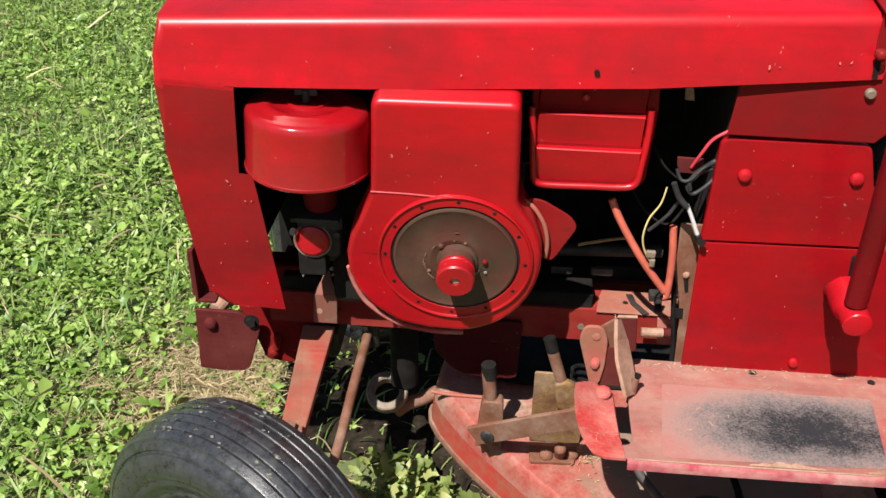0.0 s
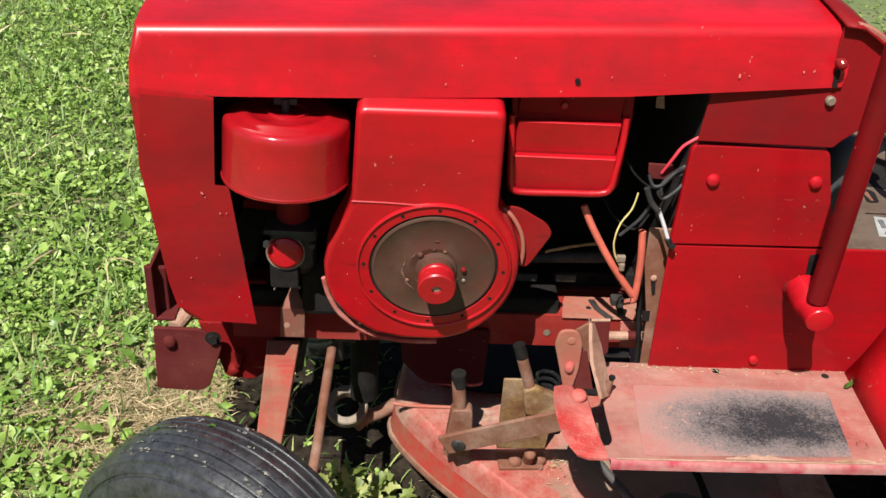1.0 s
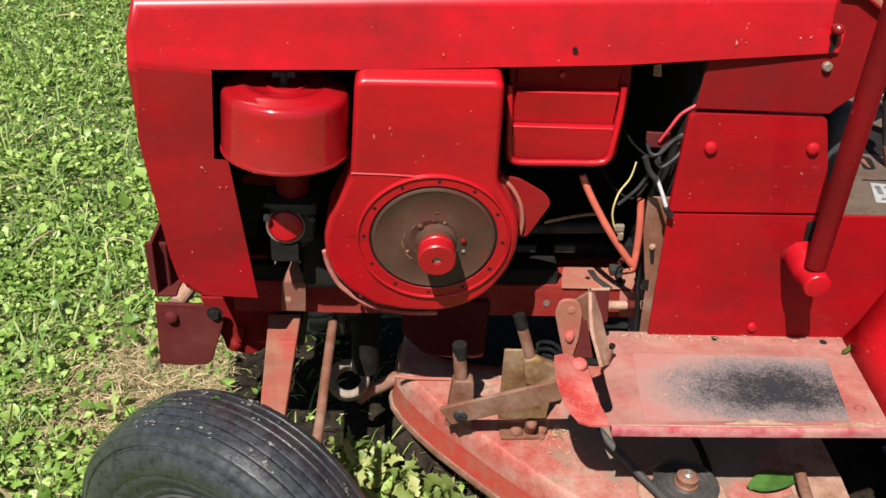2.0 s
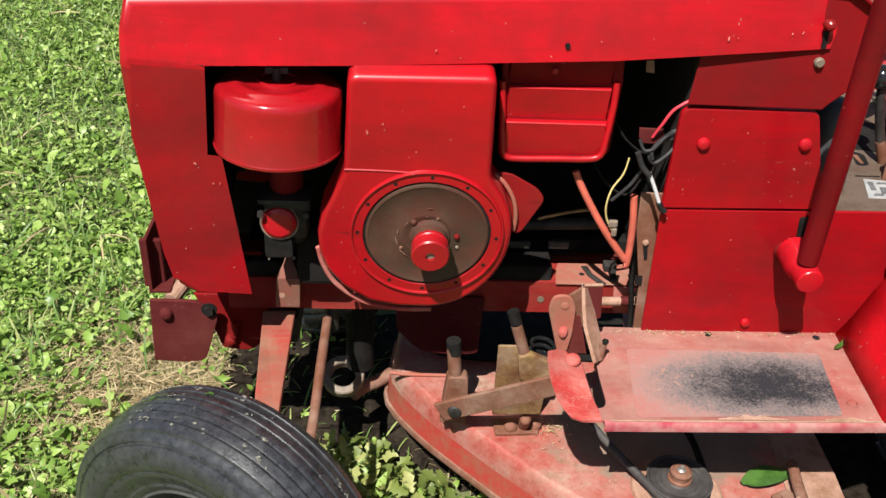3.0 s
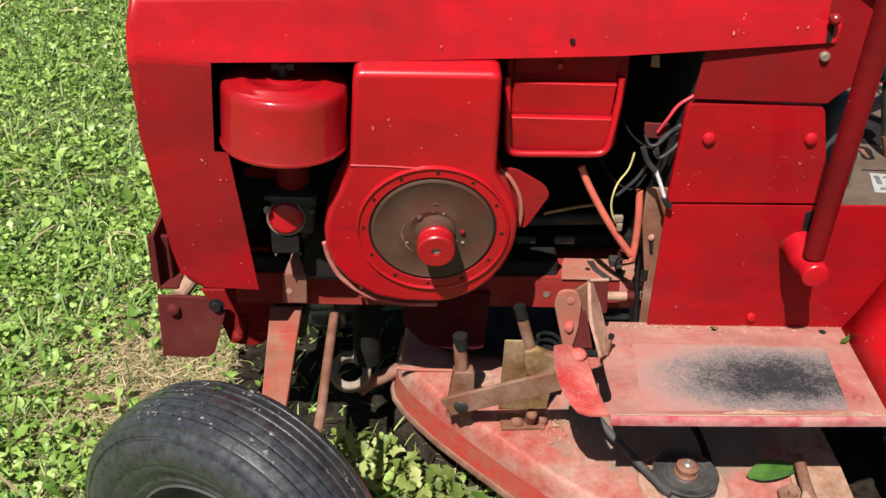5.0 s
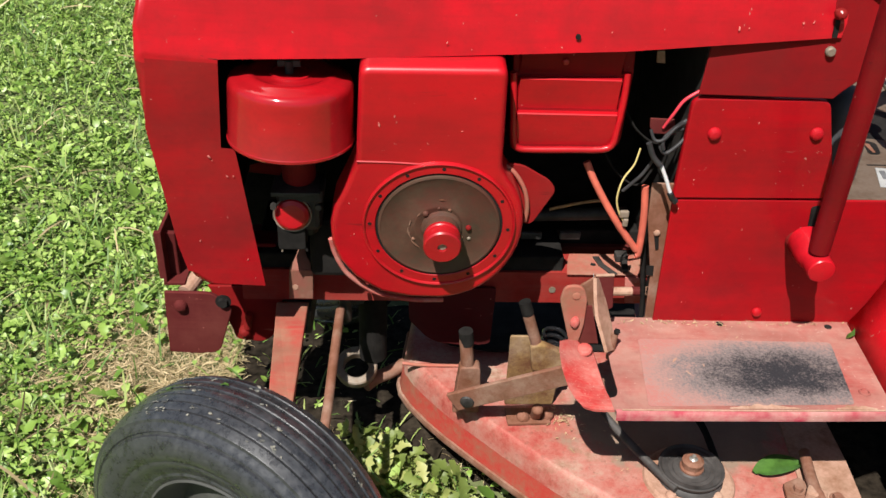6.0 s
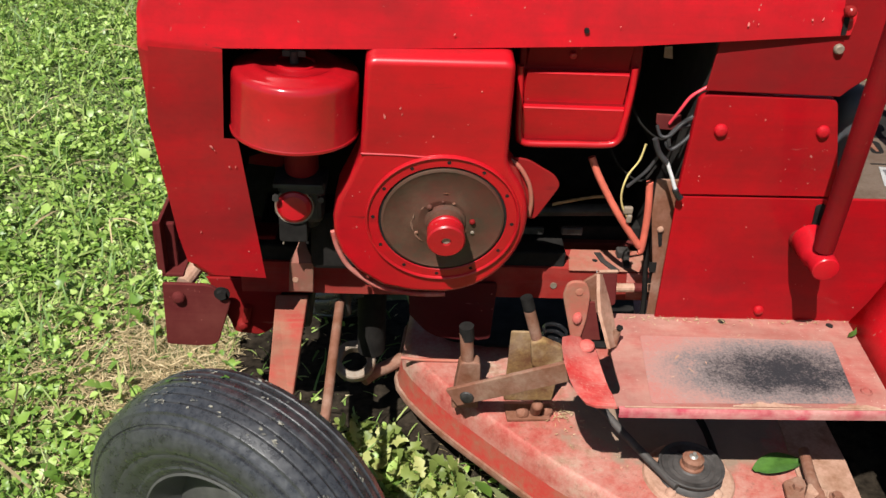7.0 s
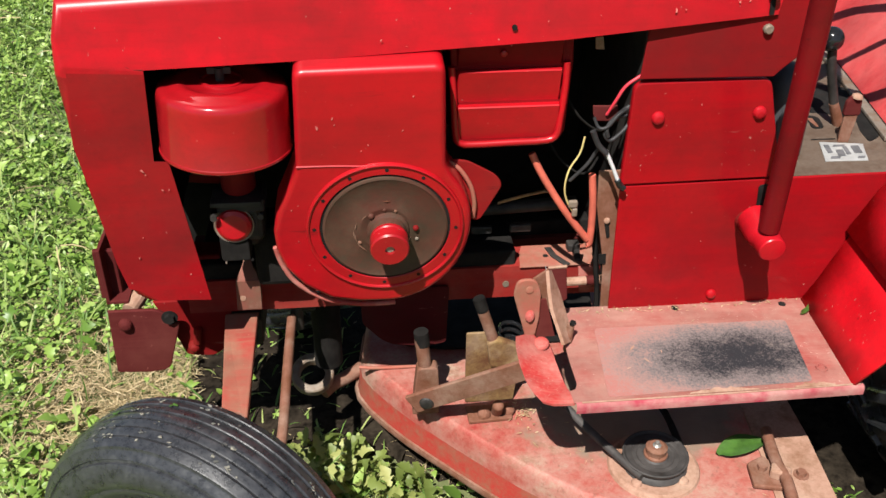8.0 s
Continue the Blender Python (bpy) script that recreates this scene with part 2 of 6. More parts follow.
def pad_material():
    """Footrest: worn anti-slip grit, black in the middle and rubbed to dusty pink at its borders."""
    m, N, L, b = material("worn_grit_pad")
    tc = N.new("ShaderNodeTexCoord")
    mp = N.new("ShaderNodeMapping")
    mp.inputs["Location"].default_value = (-0.432 / 0.2, 0.086 / 0.086, -0.374 / 0.2)
    mp.inputs["Scale"].default_value = (1 / 0.2, 1 / 0.086, 1 / 0.2)
    L.new(tc.outputs["Object"], mp.inputs["Vector"])
    g = N.new("ShaderNodeTexGradient")
    g.gradient_type = "SPHERICAL"
    L.new(mp.outputs["Vector"], g.inputs["Vector"])
    n = noise_node(N, L, 330.0, 5, 0.75)
    broad = noise_node(N, L, 30.0, 8, 0.8)
    add = N.new("ShaderNodeMath")
    add.operation = "MULTIPLY_ADD"
    L.new(n, add.inputs[0])
    add.inputs[1].default_value = 0.55
    L.new(ramp(N, L, g.outputs["Fac"], (0.0, 0.0), (0.3, 0.23), (0.75, 0.46)), add.inputs[2])
    more = N.new("ShaderNodeMath")
    more.operation = "MULTIPLY_ADD"
    L.new(broad, more.inputs[0])
    more.inputs[1].default_value = 0.5
    L.new(add.outputs[0], more.inputs[2])
    c = ramp(N, L, more.outputs[0], (0.50, (0.31, 0.125, 0.107)), (0.64, (0.27, 0.155, 0.135)), (0.80, (0.145, 0.12, 0.115)), (0.98, (0.02, 0.02, 0.023)))
    c = mixed(N, L, ramp(N, L, noise_node(N, L, 55.0, 7, 0.8), (0.56, 0.0), (0.72, 0.4)), c, (0.3, 0.24, 0.21))
    L.new(c, b.inputs["Base Color"])
    b.inputs["Specular IOR Level"].default_value = 0.15
    b.inputs["Roughness"].default_value = 0.85
    bump(N, L, b, noise_node(N, L, 420.0, 3, 0.6), 0.5, 0.001)
    return m


PAD = pad_material()


def ground_material():
    m, N, L, b = material("soil_and_thatch")
    c = mixed(N, L, noise_node(N, L, 14.0, 8, 0.75), (0.075, 0.085, 0.03), (0.22, 0.2, 0.1))
    c = mixed(N, L, ramp(N, L, noise_node(N, L, 1.3, 4, 0.6), (0.3, 0.2), (0.6, 0.7)), c, (0.07, 0.115, 0.026))
    L.new(c, b.inputs["Base Color"])
    b.inputs["Roughness"].default_value = 0.95
    bump(N, L, b, noise_node(N, L, 60.0, 6, 0.7), 0.7, 0.01)
    return m


def leafy(name, dark, mid, light, rough=0.55):
    m, N, L, b = material(name)
    g = N.new("ShaderNodeNewGeometry")
    c = ramp(N, L, g.outputs["Random Per Island"], (0.0, dark), (0.55, mid), (1.0, light))
    L.new(c, b.inputs["Base Color"])
    b.inputs["Roughness"].default_value = rough
    t = N.new("ShaderNodeBsdfTranslucent")
    L.new(c, t.inputs["Color"])
    x = N.new("ShaderNodeMixShader")
    x.inputs[0].default_value = 0.3
    L.new(b.outputs[0], x.inputs[1])
    L.new(t.outputs[0], x.inputs[2])
    L.new(x.outputs[0], N["Material Output"].inputs["Surface"])
    return m


SOIL = ground_material()
CLOVER = leafy("weed_leaf_green", (0.09, 0.175, 0.024), (0.23, 0.35, 0.064), (0.38, 0.50, 0.145), 0.42)
SALLOW = leafy("sallow_weed", (0.1, 0.14, 0.028), (0.21, 0.26, 0.06), (0.36, 0.37, 0.13))
BLADE = leafy("grass_green", (0.06, 0.13, 0.02), (0.14, 0.24, 0.045), (0.34, 0.38, 0.13))
CHAFF = leafy("pale_chaff", (0.07, 0.07, 0.065), (0.16, 0.16, 0.14), (0.36, 0.34, 0.27), 0.8)
STRAW = leafy("dry_straw", (0.22, 0.165, 0.085), (0.42, 0.33, 0.175), (0.64, 0.52, 0.32), 0.8)


# ---- mesh helpers ----
def part(name, bm, mat, parent=None, label="", smooth=None):
    """Links a bmesh as one object; smooth: the angle in degrees up to which its edges shade smooth."""
    me = bpy.data.meshes.new(name)
    bmesh.ops.recalc_face_normals(bm, faces=bm.faces)
    if smooth:
        for f in bm.faces:
            f.smooth = True
        for e in bm.edges:
            if len(e.link_faces) == 2 and e.calc_face_angle(0) > radians(smooth):
                e.smooth = False
    wide = smooth and any(len(f.verts) > 8 for f in bm.faces)
    bm.to_mesh(me)
    bm.free()
    me.materials.append(mat)
    ob = new(name, me)
    if wide:
        ob.modifiers.new("normals", "WEIGHTED_NORMAL").keep_sharp = True
    if parent:
        ob.parent = parent
        if parent.parent is None:
            ob.matrix_parent_inverse = Matrix.Translation(-parent.location)
    return tagged(ob, label=label)


def base(name, at, label, category):
    return tagged(new(name), label=label, category=category) if at is None else _placed(new(name), at, label, category)


def _placed(ob, at, label, category):
    ob.location = at
    ob.empty_display_size = 0.05
    return tagged(ob, label=label, category=category)


def box(c, s, bevel=0.0, m=None, segs=2):
    bm = bmesh.new()
    bmesh.ops.create_cube(bm, size=1.0, matrix=Matrix.Translation(c) @ Matrix.Diagonal((*s, 1)))
    if bevel:
        bmesh.ops.bevel(bm, geom=bm.edges[:], offset=bevel, segments=segs, profile=0.5, affect="EDGES")
    if m:
        bmesh.ops.transform(bm, matrix=m, verts=bm.verts)
    return bm


def rod(a, b, r, r2=None, n=20, bevel=0.0):
    """A round bar from a to b."""
    a, b = Vector(a), Vector(b)
    bm = bmesh.new()
    m = Matrix.Translation((a + b) / 2) @ (b - a).to_track_quat("Z", "Y").to_matrix().to_4x4()
    bmesh.ops.create_cone(bm, cap_ends=True, segments=n, radius1=r, radius2=r if r2 is None else r2, depth=(b - a).length, matrix=m)
    if bevel:
        bmesh.ops.bevel(bm, geom=[e for e in bm.edges if any(len(f.verts) > 4 for f in e.link_faces)], offset=bevel, segments=2, profile=0.5, affect="EDGES")
    return bm


def plate(pts, axis, at, thick, bevel=0.0015):
    """A flat plate: the outline pts in the plane square to axis ('x', 'y' or 'z') at that place, made thick along the axis."""
    def where(u, v, w):
        return {"x": (w, u, v), "y": (u, w, v), "z": (u, v, w)}[axis]
    bm = bmesh.new()
    lo = [bm.verts.new(where(u, v, at)) for u, v in pts]
    hi = [bm.verts.new(where(u, v, at + thick)) for u, v in pts]
    bm.faces.new(lo), bm.faces.new(hi[::-1])
    for i in range(len(pts)):
        j = (i + 1) % len(pts)
        bm.faces.new((lo[i], lo[j], hi[j], hi[i]))
    bmesh.ops.recalc_face_normals(bm, faces=bm.faces)
    if bevel:
        rims = [e for e in bm.edges if any(len(f.verts) == len(pts) for f in e.link_faces)] if len(pts) != 4 else bm.edges[:]
        bmesh.ops.bevel(bm, geom=rims, offset=bevel, segments=2, profile=0.5, affect="EDGES")
    return bm


def rounded(pts, r, n=5):
    """The outline pts with its corners rounded; r: one radius, or one a corner."""
    out = []
    k = len(pts)
    for i in range(k):
        p, a, b = Vector(pts[i]), Vector(pts[i - 1]), Vector(pts[(i + 1) % k])
        rad = r if isinstance(r, (int, float)) else r[i]
        if rad <= 0:
            out.append(tuple(p))
            continue
        u, v = (a - p), (b - p)
        d = min(rad, u.length * 0.45, v.length * 0.45)
        s, e = p + u.normalized() * d, p + v.normalized() * d
        for q in range(n + 1):
            t = q / n
            out.append(tuple(s * (1 - t) ** 2 + p * 2 * t * (1 - t) + e * t * t))
    return out


def pressed(pts, y, depth, r, steps=3):
    """A pressed sheet cover: the outline pts (x, z) in the plane y, its rim rounded back by r and its wall reaching back by depth."""
    P = [Vector(p) for p in pts]
    area = sum(P[i - 1].x * P[i].y - P[i].x * P[i - 1].y for i in range(len(P)))
    inward = []
    for i, p in enumerate(P):
        d = (P[(i + 1) % len(P)] - P[i - 1]).normalized()
        inward.append(Vector((-d.y, d.x)) * (1 if area > 0 else -1))
    bm = bmesh.new()
    rings = []
    for k in range(steps + 1):
        a = math.pi / 2 * k / steps
        rings.append([bm.verts.new((*(p + q * r * (1 - math.sin(a))).to_3d().xy, 0)) for p, q in zip(P, inward)])
        for v in rings[-1]:
            v.co = Vector((v.co.x, y + r * (1 - math.cos(a)), v.co.y))
    rings.append([bm.verts.new((v.co.x, y + depth, v.co.z)) for v in rings[-1]])
    bm.faces.new(rings[0])
    for a, b in zip(rings, rings[1:]):
        for i in range(len(P)):
            j = (i + 1) % len(P)
            bm.faces.new((a[i], a[j], b[j], b[i]))
    return bm


def tube(points, r, n=8, steps=6):
    """A bent tube through the points."""
    P = [Vector(p) for p in points]
    path = []
    for i in range(len(P) - 1):
        p0, p1, p2, p3 = P[max(i - 1, 0)], P[i], P[i + 1], P[min(i + 2, len(P) - 1)]
        for s in range(steps):
            t = s / steps
            path.append(0.5 * (2 * p1 + (p2 - p0) * t + (2 * p0 - 5 * p1 + 4 * p2 - p3) * t * t + (3 * p1 - p0 - 3 * p2 + p3) * t ** 3))
    path.append(P[-1])
    bm = bmesh.new()
    rings = []
    for i, p in enumerate(path):
        d = (path[min(i + 1, len(path) - 1)] - path[max(i - 1, 0)]).normalized()
        u = d.cross(Vector((0.3, 0.9, 0.3))).normalized()
        v = d.cross(u)
        rings.append([bm.verts.new(p + r * (math.cos(a) * u + math.sin(a) * v)) for a in (2 * math.pi * q / n for q in range(n))])
    for a, b in zip(rings, rings[1:]):
        for q in range(n):
            bm.faces.new((a[q], a[(q + 1) % n], b[(q + 1) % n], b[q]))
    bm.faces.new(rings[0][::-1]), bm.faces.new(rings[-1])
    return bm


def lathe(profile, m, n=48):
    """Turns the profile (radius, height) round the z axis, then moves it by m."""
    bm = bmesh.new()
    rings = []
    for r, h in profile:
        if r < 1e-6:
            rings.append([bm.verts.new((0, 0, h))])
        else:
            rings.append([bm.verts.new((r * math.cos(2 * math.pi * q / n), r * math.sin(2 * math.pi * q / n), h)) for q in range(n)])
    for a, b in zip(rings, rings[1:]):
        for q in range(n):
            k = (q + 1) % n
            if len(a) == 1:
                bm.faces.new((a[0], b[k], b[q]))
            elif len(b) == 1:
                bm.faces.new((a[q], a[k], b[0]))
            else:
                bm.faces.new((a[q], a[k], b[k], b[q]))
    bmesh.ops.transform(bm, matrix=m, verts=bm.verts)
    return bm


def along(a, d):
    """A pose at a whose z axis points along d."""
    return Matrix.Translation(a) @ Vector(d).to_track_quat("Z", "Y").to_matrix().to_4x4()


def hexbolt(a, d, r, h, washer=0.0):
    """A bolt head at a, pointing along d, with a washer."""
    bm = bmesh.new()
    bmesh.ops.create_cone(bm, cap_ends=True, segments=6, radius1=r, radius2=r * 0.93, depth=h, matrix=along(a, d) @ Matrix.Translation((0, 0, h / 2 + washer * 0.2)))
    if washer:
        bmesh.ops.create_cone(bm, cap_ends=True, segments=16, radius1=r * 1.5, radius2=r * 1.5, depth=washer * 0.4, matrix=along(a, d))
    return bm


def dome(a, d, r, h):
    return lathe([(r, 0), (r * 0.98, h * 0.35), (r * 0.8, h * 0.75), (r * 0.45, h * 0.95), (0, h)], along(a, d), 16)


def merge(*bms):
    out = bmesh.new()
    for b in bms:
        me = bpy.data.meshes.new("scrap")
        b.to_mesh(me)
        out.from_mesh(me)
        bpy.data.meshes.remove(me)
        b.free()
    return out


def leaf_plate(rows, thick):
    """A bent strip of sheet through pairs of edge points."""
    bm = bmesh.new()
    vs = [[bm.verts.new(p) for p in r] for r in rows]
    for a, b in zip(vs, vs[1:]):
        bm.faces.new((a[0], a[1], b[1], b[0]))
    g = bmesh.ops.extrude_face_region(bm, geom=bm.faces[:])
    bmesh.ops.translate(bm, vec=thick, verts=[v for v in g["geom"] if isinstance(v, bmesh.types.BMVert)])
    return bm


# ---- ground ----
def lawn_height(x, y):
    return 0.012 * noise.noise(Vector((x * 1.7, y * 1.7, 0.3))) - 0.004


def build_ground():
    xs = [-90, -40, -15, -6] + [-3 + 0.12 * i for i in range(51)] + [6, 15, 40, 90]
    bm = bmesh.new()
    grid = [[bm.verts.new((x, y, lawn_height(x, y) if abs(x) < 3.2 and abs(y) < 3.2 else 0.0)) for x in xs] for y in xs]
    for a, b in zip(grid, grid[1:]):
        for i in range(len(xs) - 1):
            bm.faces.new((a[i], a[i + 1], b[i + 1], b[i]))
    return tagged(part("ground", bm, SOIL, None, "brown soil and thatch under a weedy green lawn", 60), category="ground", kind="structure")


build_ground()

# ---- tractor ----
MID = 0.17                     # the tractor's middle line, seen across
tractor = base("garden_tractor", (0.1, MID, 0.0), "old red garden tractor with open engine bay and chipped enamel", "tractor")
SIDE = -0.012                  # the near face of the hood
FAR = 2 * MID - SIDE


def hood():
    """Hood and grille shell, one bent sheet with an opening on each side."""
    front = [(-0.3255, -0.012, 0.8166), (-0.3343, -0.0177, 0.779), (-0.3383, -0.0175, 0.7412), (-0.337, -0.0087, 0.6584), (-0.3229, 0.0091, 0.4926), (-0.3159, 0.0135, 0.4528), (-0.3112, 0.015, 0.4395), (-0.3033, 0.016, 0.4326)]
    lower = [(-0.2216, 0.02, 0.4262), (-0.2411, -0.0016, 0.6308), (-0.2566, -0.0025, 0.6322), (-0.2486, -0.0138, 0.7437), (-0.0973, -0.0069, 0.7461), (0.1976, 0.0061, 0.7564), (0.4393, 0.017, 0.7747)]
    rear = [(0.4424, 0.0196, 0.7906), (0.4414, 0.0272, 0.8401)]
    bm = bmesh.new()
    near = [bm.verts.new(p) for p in front + lower + rear]
    far = [bm.verts.new((x, 2 * MID - y, z)) for x, y, z in front + lower + rear]
    for wall in (near, far[::-1]):
        face = bm.faces.new(wall)
        ends = [v for v in wall if v in (near[2], near[11], far[2], far[11])]
        bmesh.utils.face_split(face, *ends)          # the sheet bends in below the crease beside the opening
    k = len(front)
    n = len(near)
    cols = 7

    def across(a, b, crown):
        return [a] + [bm.verts.new(a.co.lerp(b.co, i / cols) + Vector((0, 0, crown * math.sin(math.pi * i / cols)))) for i in range(1, cols)] + [b]
    rows = [across(near[-1], far[-1], 0.012), across(near[0], far[0], 0.012)] + [across(near[i], far[i], 0) for i in range(1, k)]
    for i, r in enumerate(rows[1:], 1):
        for q, v in enumerate(r[1:-1], 1):
            v.co.x -= (0.012 if i in (2, 3) else 0.006) * math.sin(math.pi * q / cols)
    for a, b in zip(rows, rows[1:]):
        for i in range(cols):
            bm.faces.new((a[i], a[i + 1], b[i + 1], b[i]))
    bends = [e for e in bm.edges if set(e.verts) in ({near[2], near[11]}, {far[2], far[11]})]
    crease = [e for e in bm.edges if len(e.link_faces) == 2 and e not in bends and any(len(f.verts) > 4 for f in e.link_faces)]
    bmesh.ops.bevel(bm, geom=crease + bends, offset=0.012, segments=5, profile=0.5, affect="EDGES")
    # Side faces below the crease take the darker red.
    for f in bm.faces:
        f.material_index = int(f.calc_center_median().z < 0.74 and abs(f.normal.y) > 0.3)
    ob = part("hood", bm, RED, tractor, "glossy red sheet-metal hood with scratches and darker grille sides", 35)
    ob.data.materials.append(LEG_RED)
    s = ob.modifiers.new("sheet", "SOLIDIFY")
    s.thickness, s.offset = 0.0022, -1
    ob.modifiers.new("normals", "WEIGHTED_NORMAL").keep_sharp = True
    return ob


hood_ob = hood()


# Dark sheets added round the bay; its shade is put into their colour.
part("far_panel", plate([(-0.305, 0.30), (0.44, 0.30), (0.44, 0.79), (-0.31, 0.755)], "y", FAR - 0.03, 0.004), BLACK, hood_ob, "black panel added on the far side for the bay's darkness")
part("liner", box((0.06, MID, 0.785), (0.66, 0.27, 0.003)), CAST, hood_ob, "dark sheet added under the hood for the bay's darkness")
part("grille_back", plate([(0.024, 0.44), (0.012, 0.60), (0.0, 0.765), (0.34, 0.765), (0.328, 0.60), (0.316, 0.44)], "x", -0.286, 0.003, 0), BLACK, hood_ob, "black backing added behind the grille for the bay's darkness")
part("seam", plate([(-0.2615, 0.7445), (-0.249, 0.7436), (-0.249, 0.7444), (-0.2615, 0.7451), (-0.2650, 0.7485), (-0.2653, 0.7482)], "y", SIDE - 0.0022, 0.002, 0), MAROON, hood_ob)
part("bolt_hole", rod((0.1415, 0.0030, 0.7725), (0.1415, 0.006, 0.7725), 0.0029, n=14), BLACK, hood_ob)
part("latch_knob", merge(dome((0.429, 0.013, 0.803), (0, -1, 0.1), 0.0065, 0.009), rod((0.429, 0.02, 0.803), (0.429, 0.01, 0.803), 0.004)), RED_DULL, hood_ob, "small red latch knob")
part("latch_slot", plate([(0.428, 0.775), (0.4335, 0.775), (0.4325, 0.795), (0.427, 0.795)], "y", 0.0152, 0.002, 0), BLACK, hood_ob)

# the engine: its shroud leans a little out at the top
LEAN = Matrix.Translation((0, 0.0, 0.533)) @ Matrix.Rotation(radians(6.8), 4, "X") @ Matrix.Translation((0, 0.0, -0.533))


def leaning(bm):
    bmesh.ops.transform(bm, matrix=LEAN, verts=bm.verts)
    return bm


def engine():
    block = part("engine", merge(box((-0.01, 0.16, 0.50), (0.17, 0.16, 0.22), 0.01), box((0.0, 0.17, 0.66), (0.14, 0.14, 0.12), 0.008)), CAST, tractor, "greasy dark cast-iron engine block")
    cx, cz = -0.003, 0.535
    arc = [(cx + 0.103 * math.cos(a), cz + (0.105 if a > 0 else 0.120) * math.sin(a)) for a in (radians(d) for d in range(40, -96, -8))]
    sweep = [(-0.036, 0.416), (-0.074, 0.425), (-0.106, 0.449), (-0.125, 0.477), (-0.1335, 0.505), (-0.1345, 0.532), (-0.129, 0.560), (-0.115, 0.592), (-0.102, 0.624)]
    outline = [(-0.0965, 0.746), (0.0645, 0.748), (0.068, 0.618)] + arc + sweep
    outline = rounded(outline, [0.012, 0.012, 0.008] + [0] * (len(outline) - 3))
    part("blower_housing", leaning(pressed(outline, -0.004, 0.052, 0.008, 4)), RED_BRIGHT, block, "bright red blower housing", 40)
    # Pinkish paint stands in for the highlight along this flange.
    part("rim_flange", leaning(tube([(-0.136, 0.012, 0.500), (-0.130, 0.012, 0.472), (-0.114, 0.012, 0.440), (-0.078, 0.012, 0.4105), (-0.032, 0.012, 0.3995), (0.008, 0.012, 0.400)], 0.0032, 10)), TOE_RED, block, "pinkish flange under the housing, its highlight in the colour", 60)
    part("seam_ridge", leaning(tube([(-0.101, -0.0035, 0.626), (-0.06, -0.0035, 0.6255), (-0.025, -0.004, 0.624), (0.0, -0.004, 0.6225)], 0.0016, 6)), RED_BRIGHT, block)
    axis = LEAN @ Matrix.Translation((cx, 0, cz)) @ Matrix.Rotation(radians(90), 4, "X")
    part("ring", lathe([(0.0772, -0.002), (0.0772, 0.005), (0.0780, 0.0058), (0.0890, 0.0058), (0.0898, 0.0076), (0.0912, 0.0084), (0.0926, 0.0076), (0.0934, 0.0040)], axis, 72), RED_BRIGHT, block, "red pressed ring with small bolt holes", 30)
    for i in range(12):
        a = radians(30 * i + 2)
        p = (0.0838 * math.sin(a), 0.0838 * math.cos(a))
        part("ring_hole", lathe([(0.0, 0.0062), (0.0023, 0.0062), (0.0023, 0.0)], axis @ Matrix.Translation((p[0], p[1], 0)), 10), BLACK, block)
    disc = part("screen_disc", lathe([(0.0, 0.0064), (0.027, 0.0064), (0.0285, 0.0069), (0.031, 0.0069), (0.0325, 0.0062), (0.050, 0.0060), (0.069, 0.0062), (0.0715, 0.0074), (0.0738, 0.0066), (0.0745, 0.0040), (0.0745, -0.004)], axis, 72), SCREEN, block, "bronze-brown rotating screen", 30)
    part("gap_ring", lathe([(0.0742, 0.0043), (0.0775, 0.0043)], axis, 72), BLACK, block)
    hub = LEAN @ Matrix.Translation((0.0, 0, 0.534)) @ Matrix.Rotation(radians(90), 4, "X")
    part("boss", lathe([(0.0252, 0.006), (0.0245, 0.009), (0.0214, 0.011), (0.0214, 0.024)], hub, 40), SCREEN, block, "dark brown hub boss", 30)
    part("crank_stub", lathe([(0.0216, 0.022), (0.0222, 0.0235), (0.0222, 0.0265), (0.0208, 0.028), (0.0208, 0.0295), (0.0226, 0.031), (0.0226, 0.044), (0.0208, 0.046), (0.0058, 0.046), (0.0055, 0.039), (0.0, 0.039)], hub, 40), RED_BRIGHT, block, "red crankshaft pulley stub", 30)
    part("stub_bore", lathe([(0.0, 0.0425), (0.0053, 0.0425), (0.0053, 0.038)], hub, 20), STEEL, block, "bare steel shaft end")
    for x, z, mat, r in ((-0.0196, 0.0215, SCREEN, 0.0038), (0.0327, 0.001, RED_DULL, 0.0036), (-0.004, 0.029, SCREEN, 0.0022), (0.009, 0.027, RUST, 0.0022), (0.034, -0.016, STEEL, 0.0024), (-0.034, -0.018, RUST, 0.0024)):
        part("screen_bolt", dome(hub @ Vector((x, z, 0.006)), hub.to_3x3() @ Vector((0, 0, 1)), r, 0.0045 if r > 0.003 else 0.002), mat, block)
    rub = random.Random(8)
    for _ in range(9):
        a0, r0, span = rub.uniform(0, 6.28), rub.uniform(0.030, 0.042), rub.uniform(0.15, 0.5)
        arc_bm = bmesh.new()
        pairs = []
        for q in range(7):
            a1, wd = a0 + span * q / 6, 0.0011 * math.sin(math.pi * (q + 0.3) / 6.6) * rub.uniform(0.5, 1.3)
            pairs.append([arc_bm.verts.new(axis @ Vector((rr * math.cos(a1), rr * math.sin(a1), 0.0076))) for rr in (r0 - wd, r0 + wd)])
        for p0, p1 in zip(pairs, pairs[1:]):
            arc_bm.faces.new((p0[0], p0[1], p1[1], p1[0]))
        part("rub_mark", arc_bm, RUST, disc)
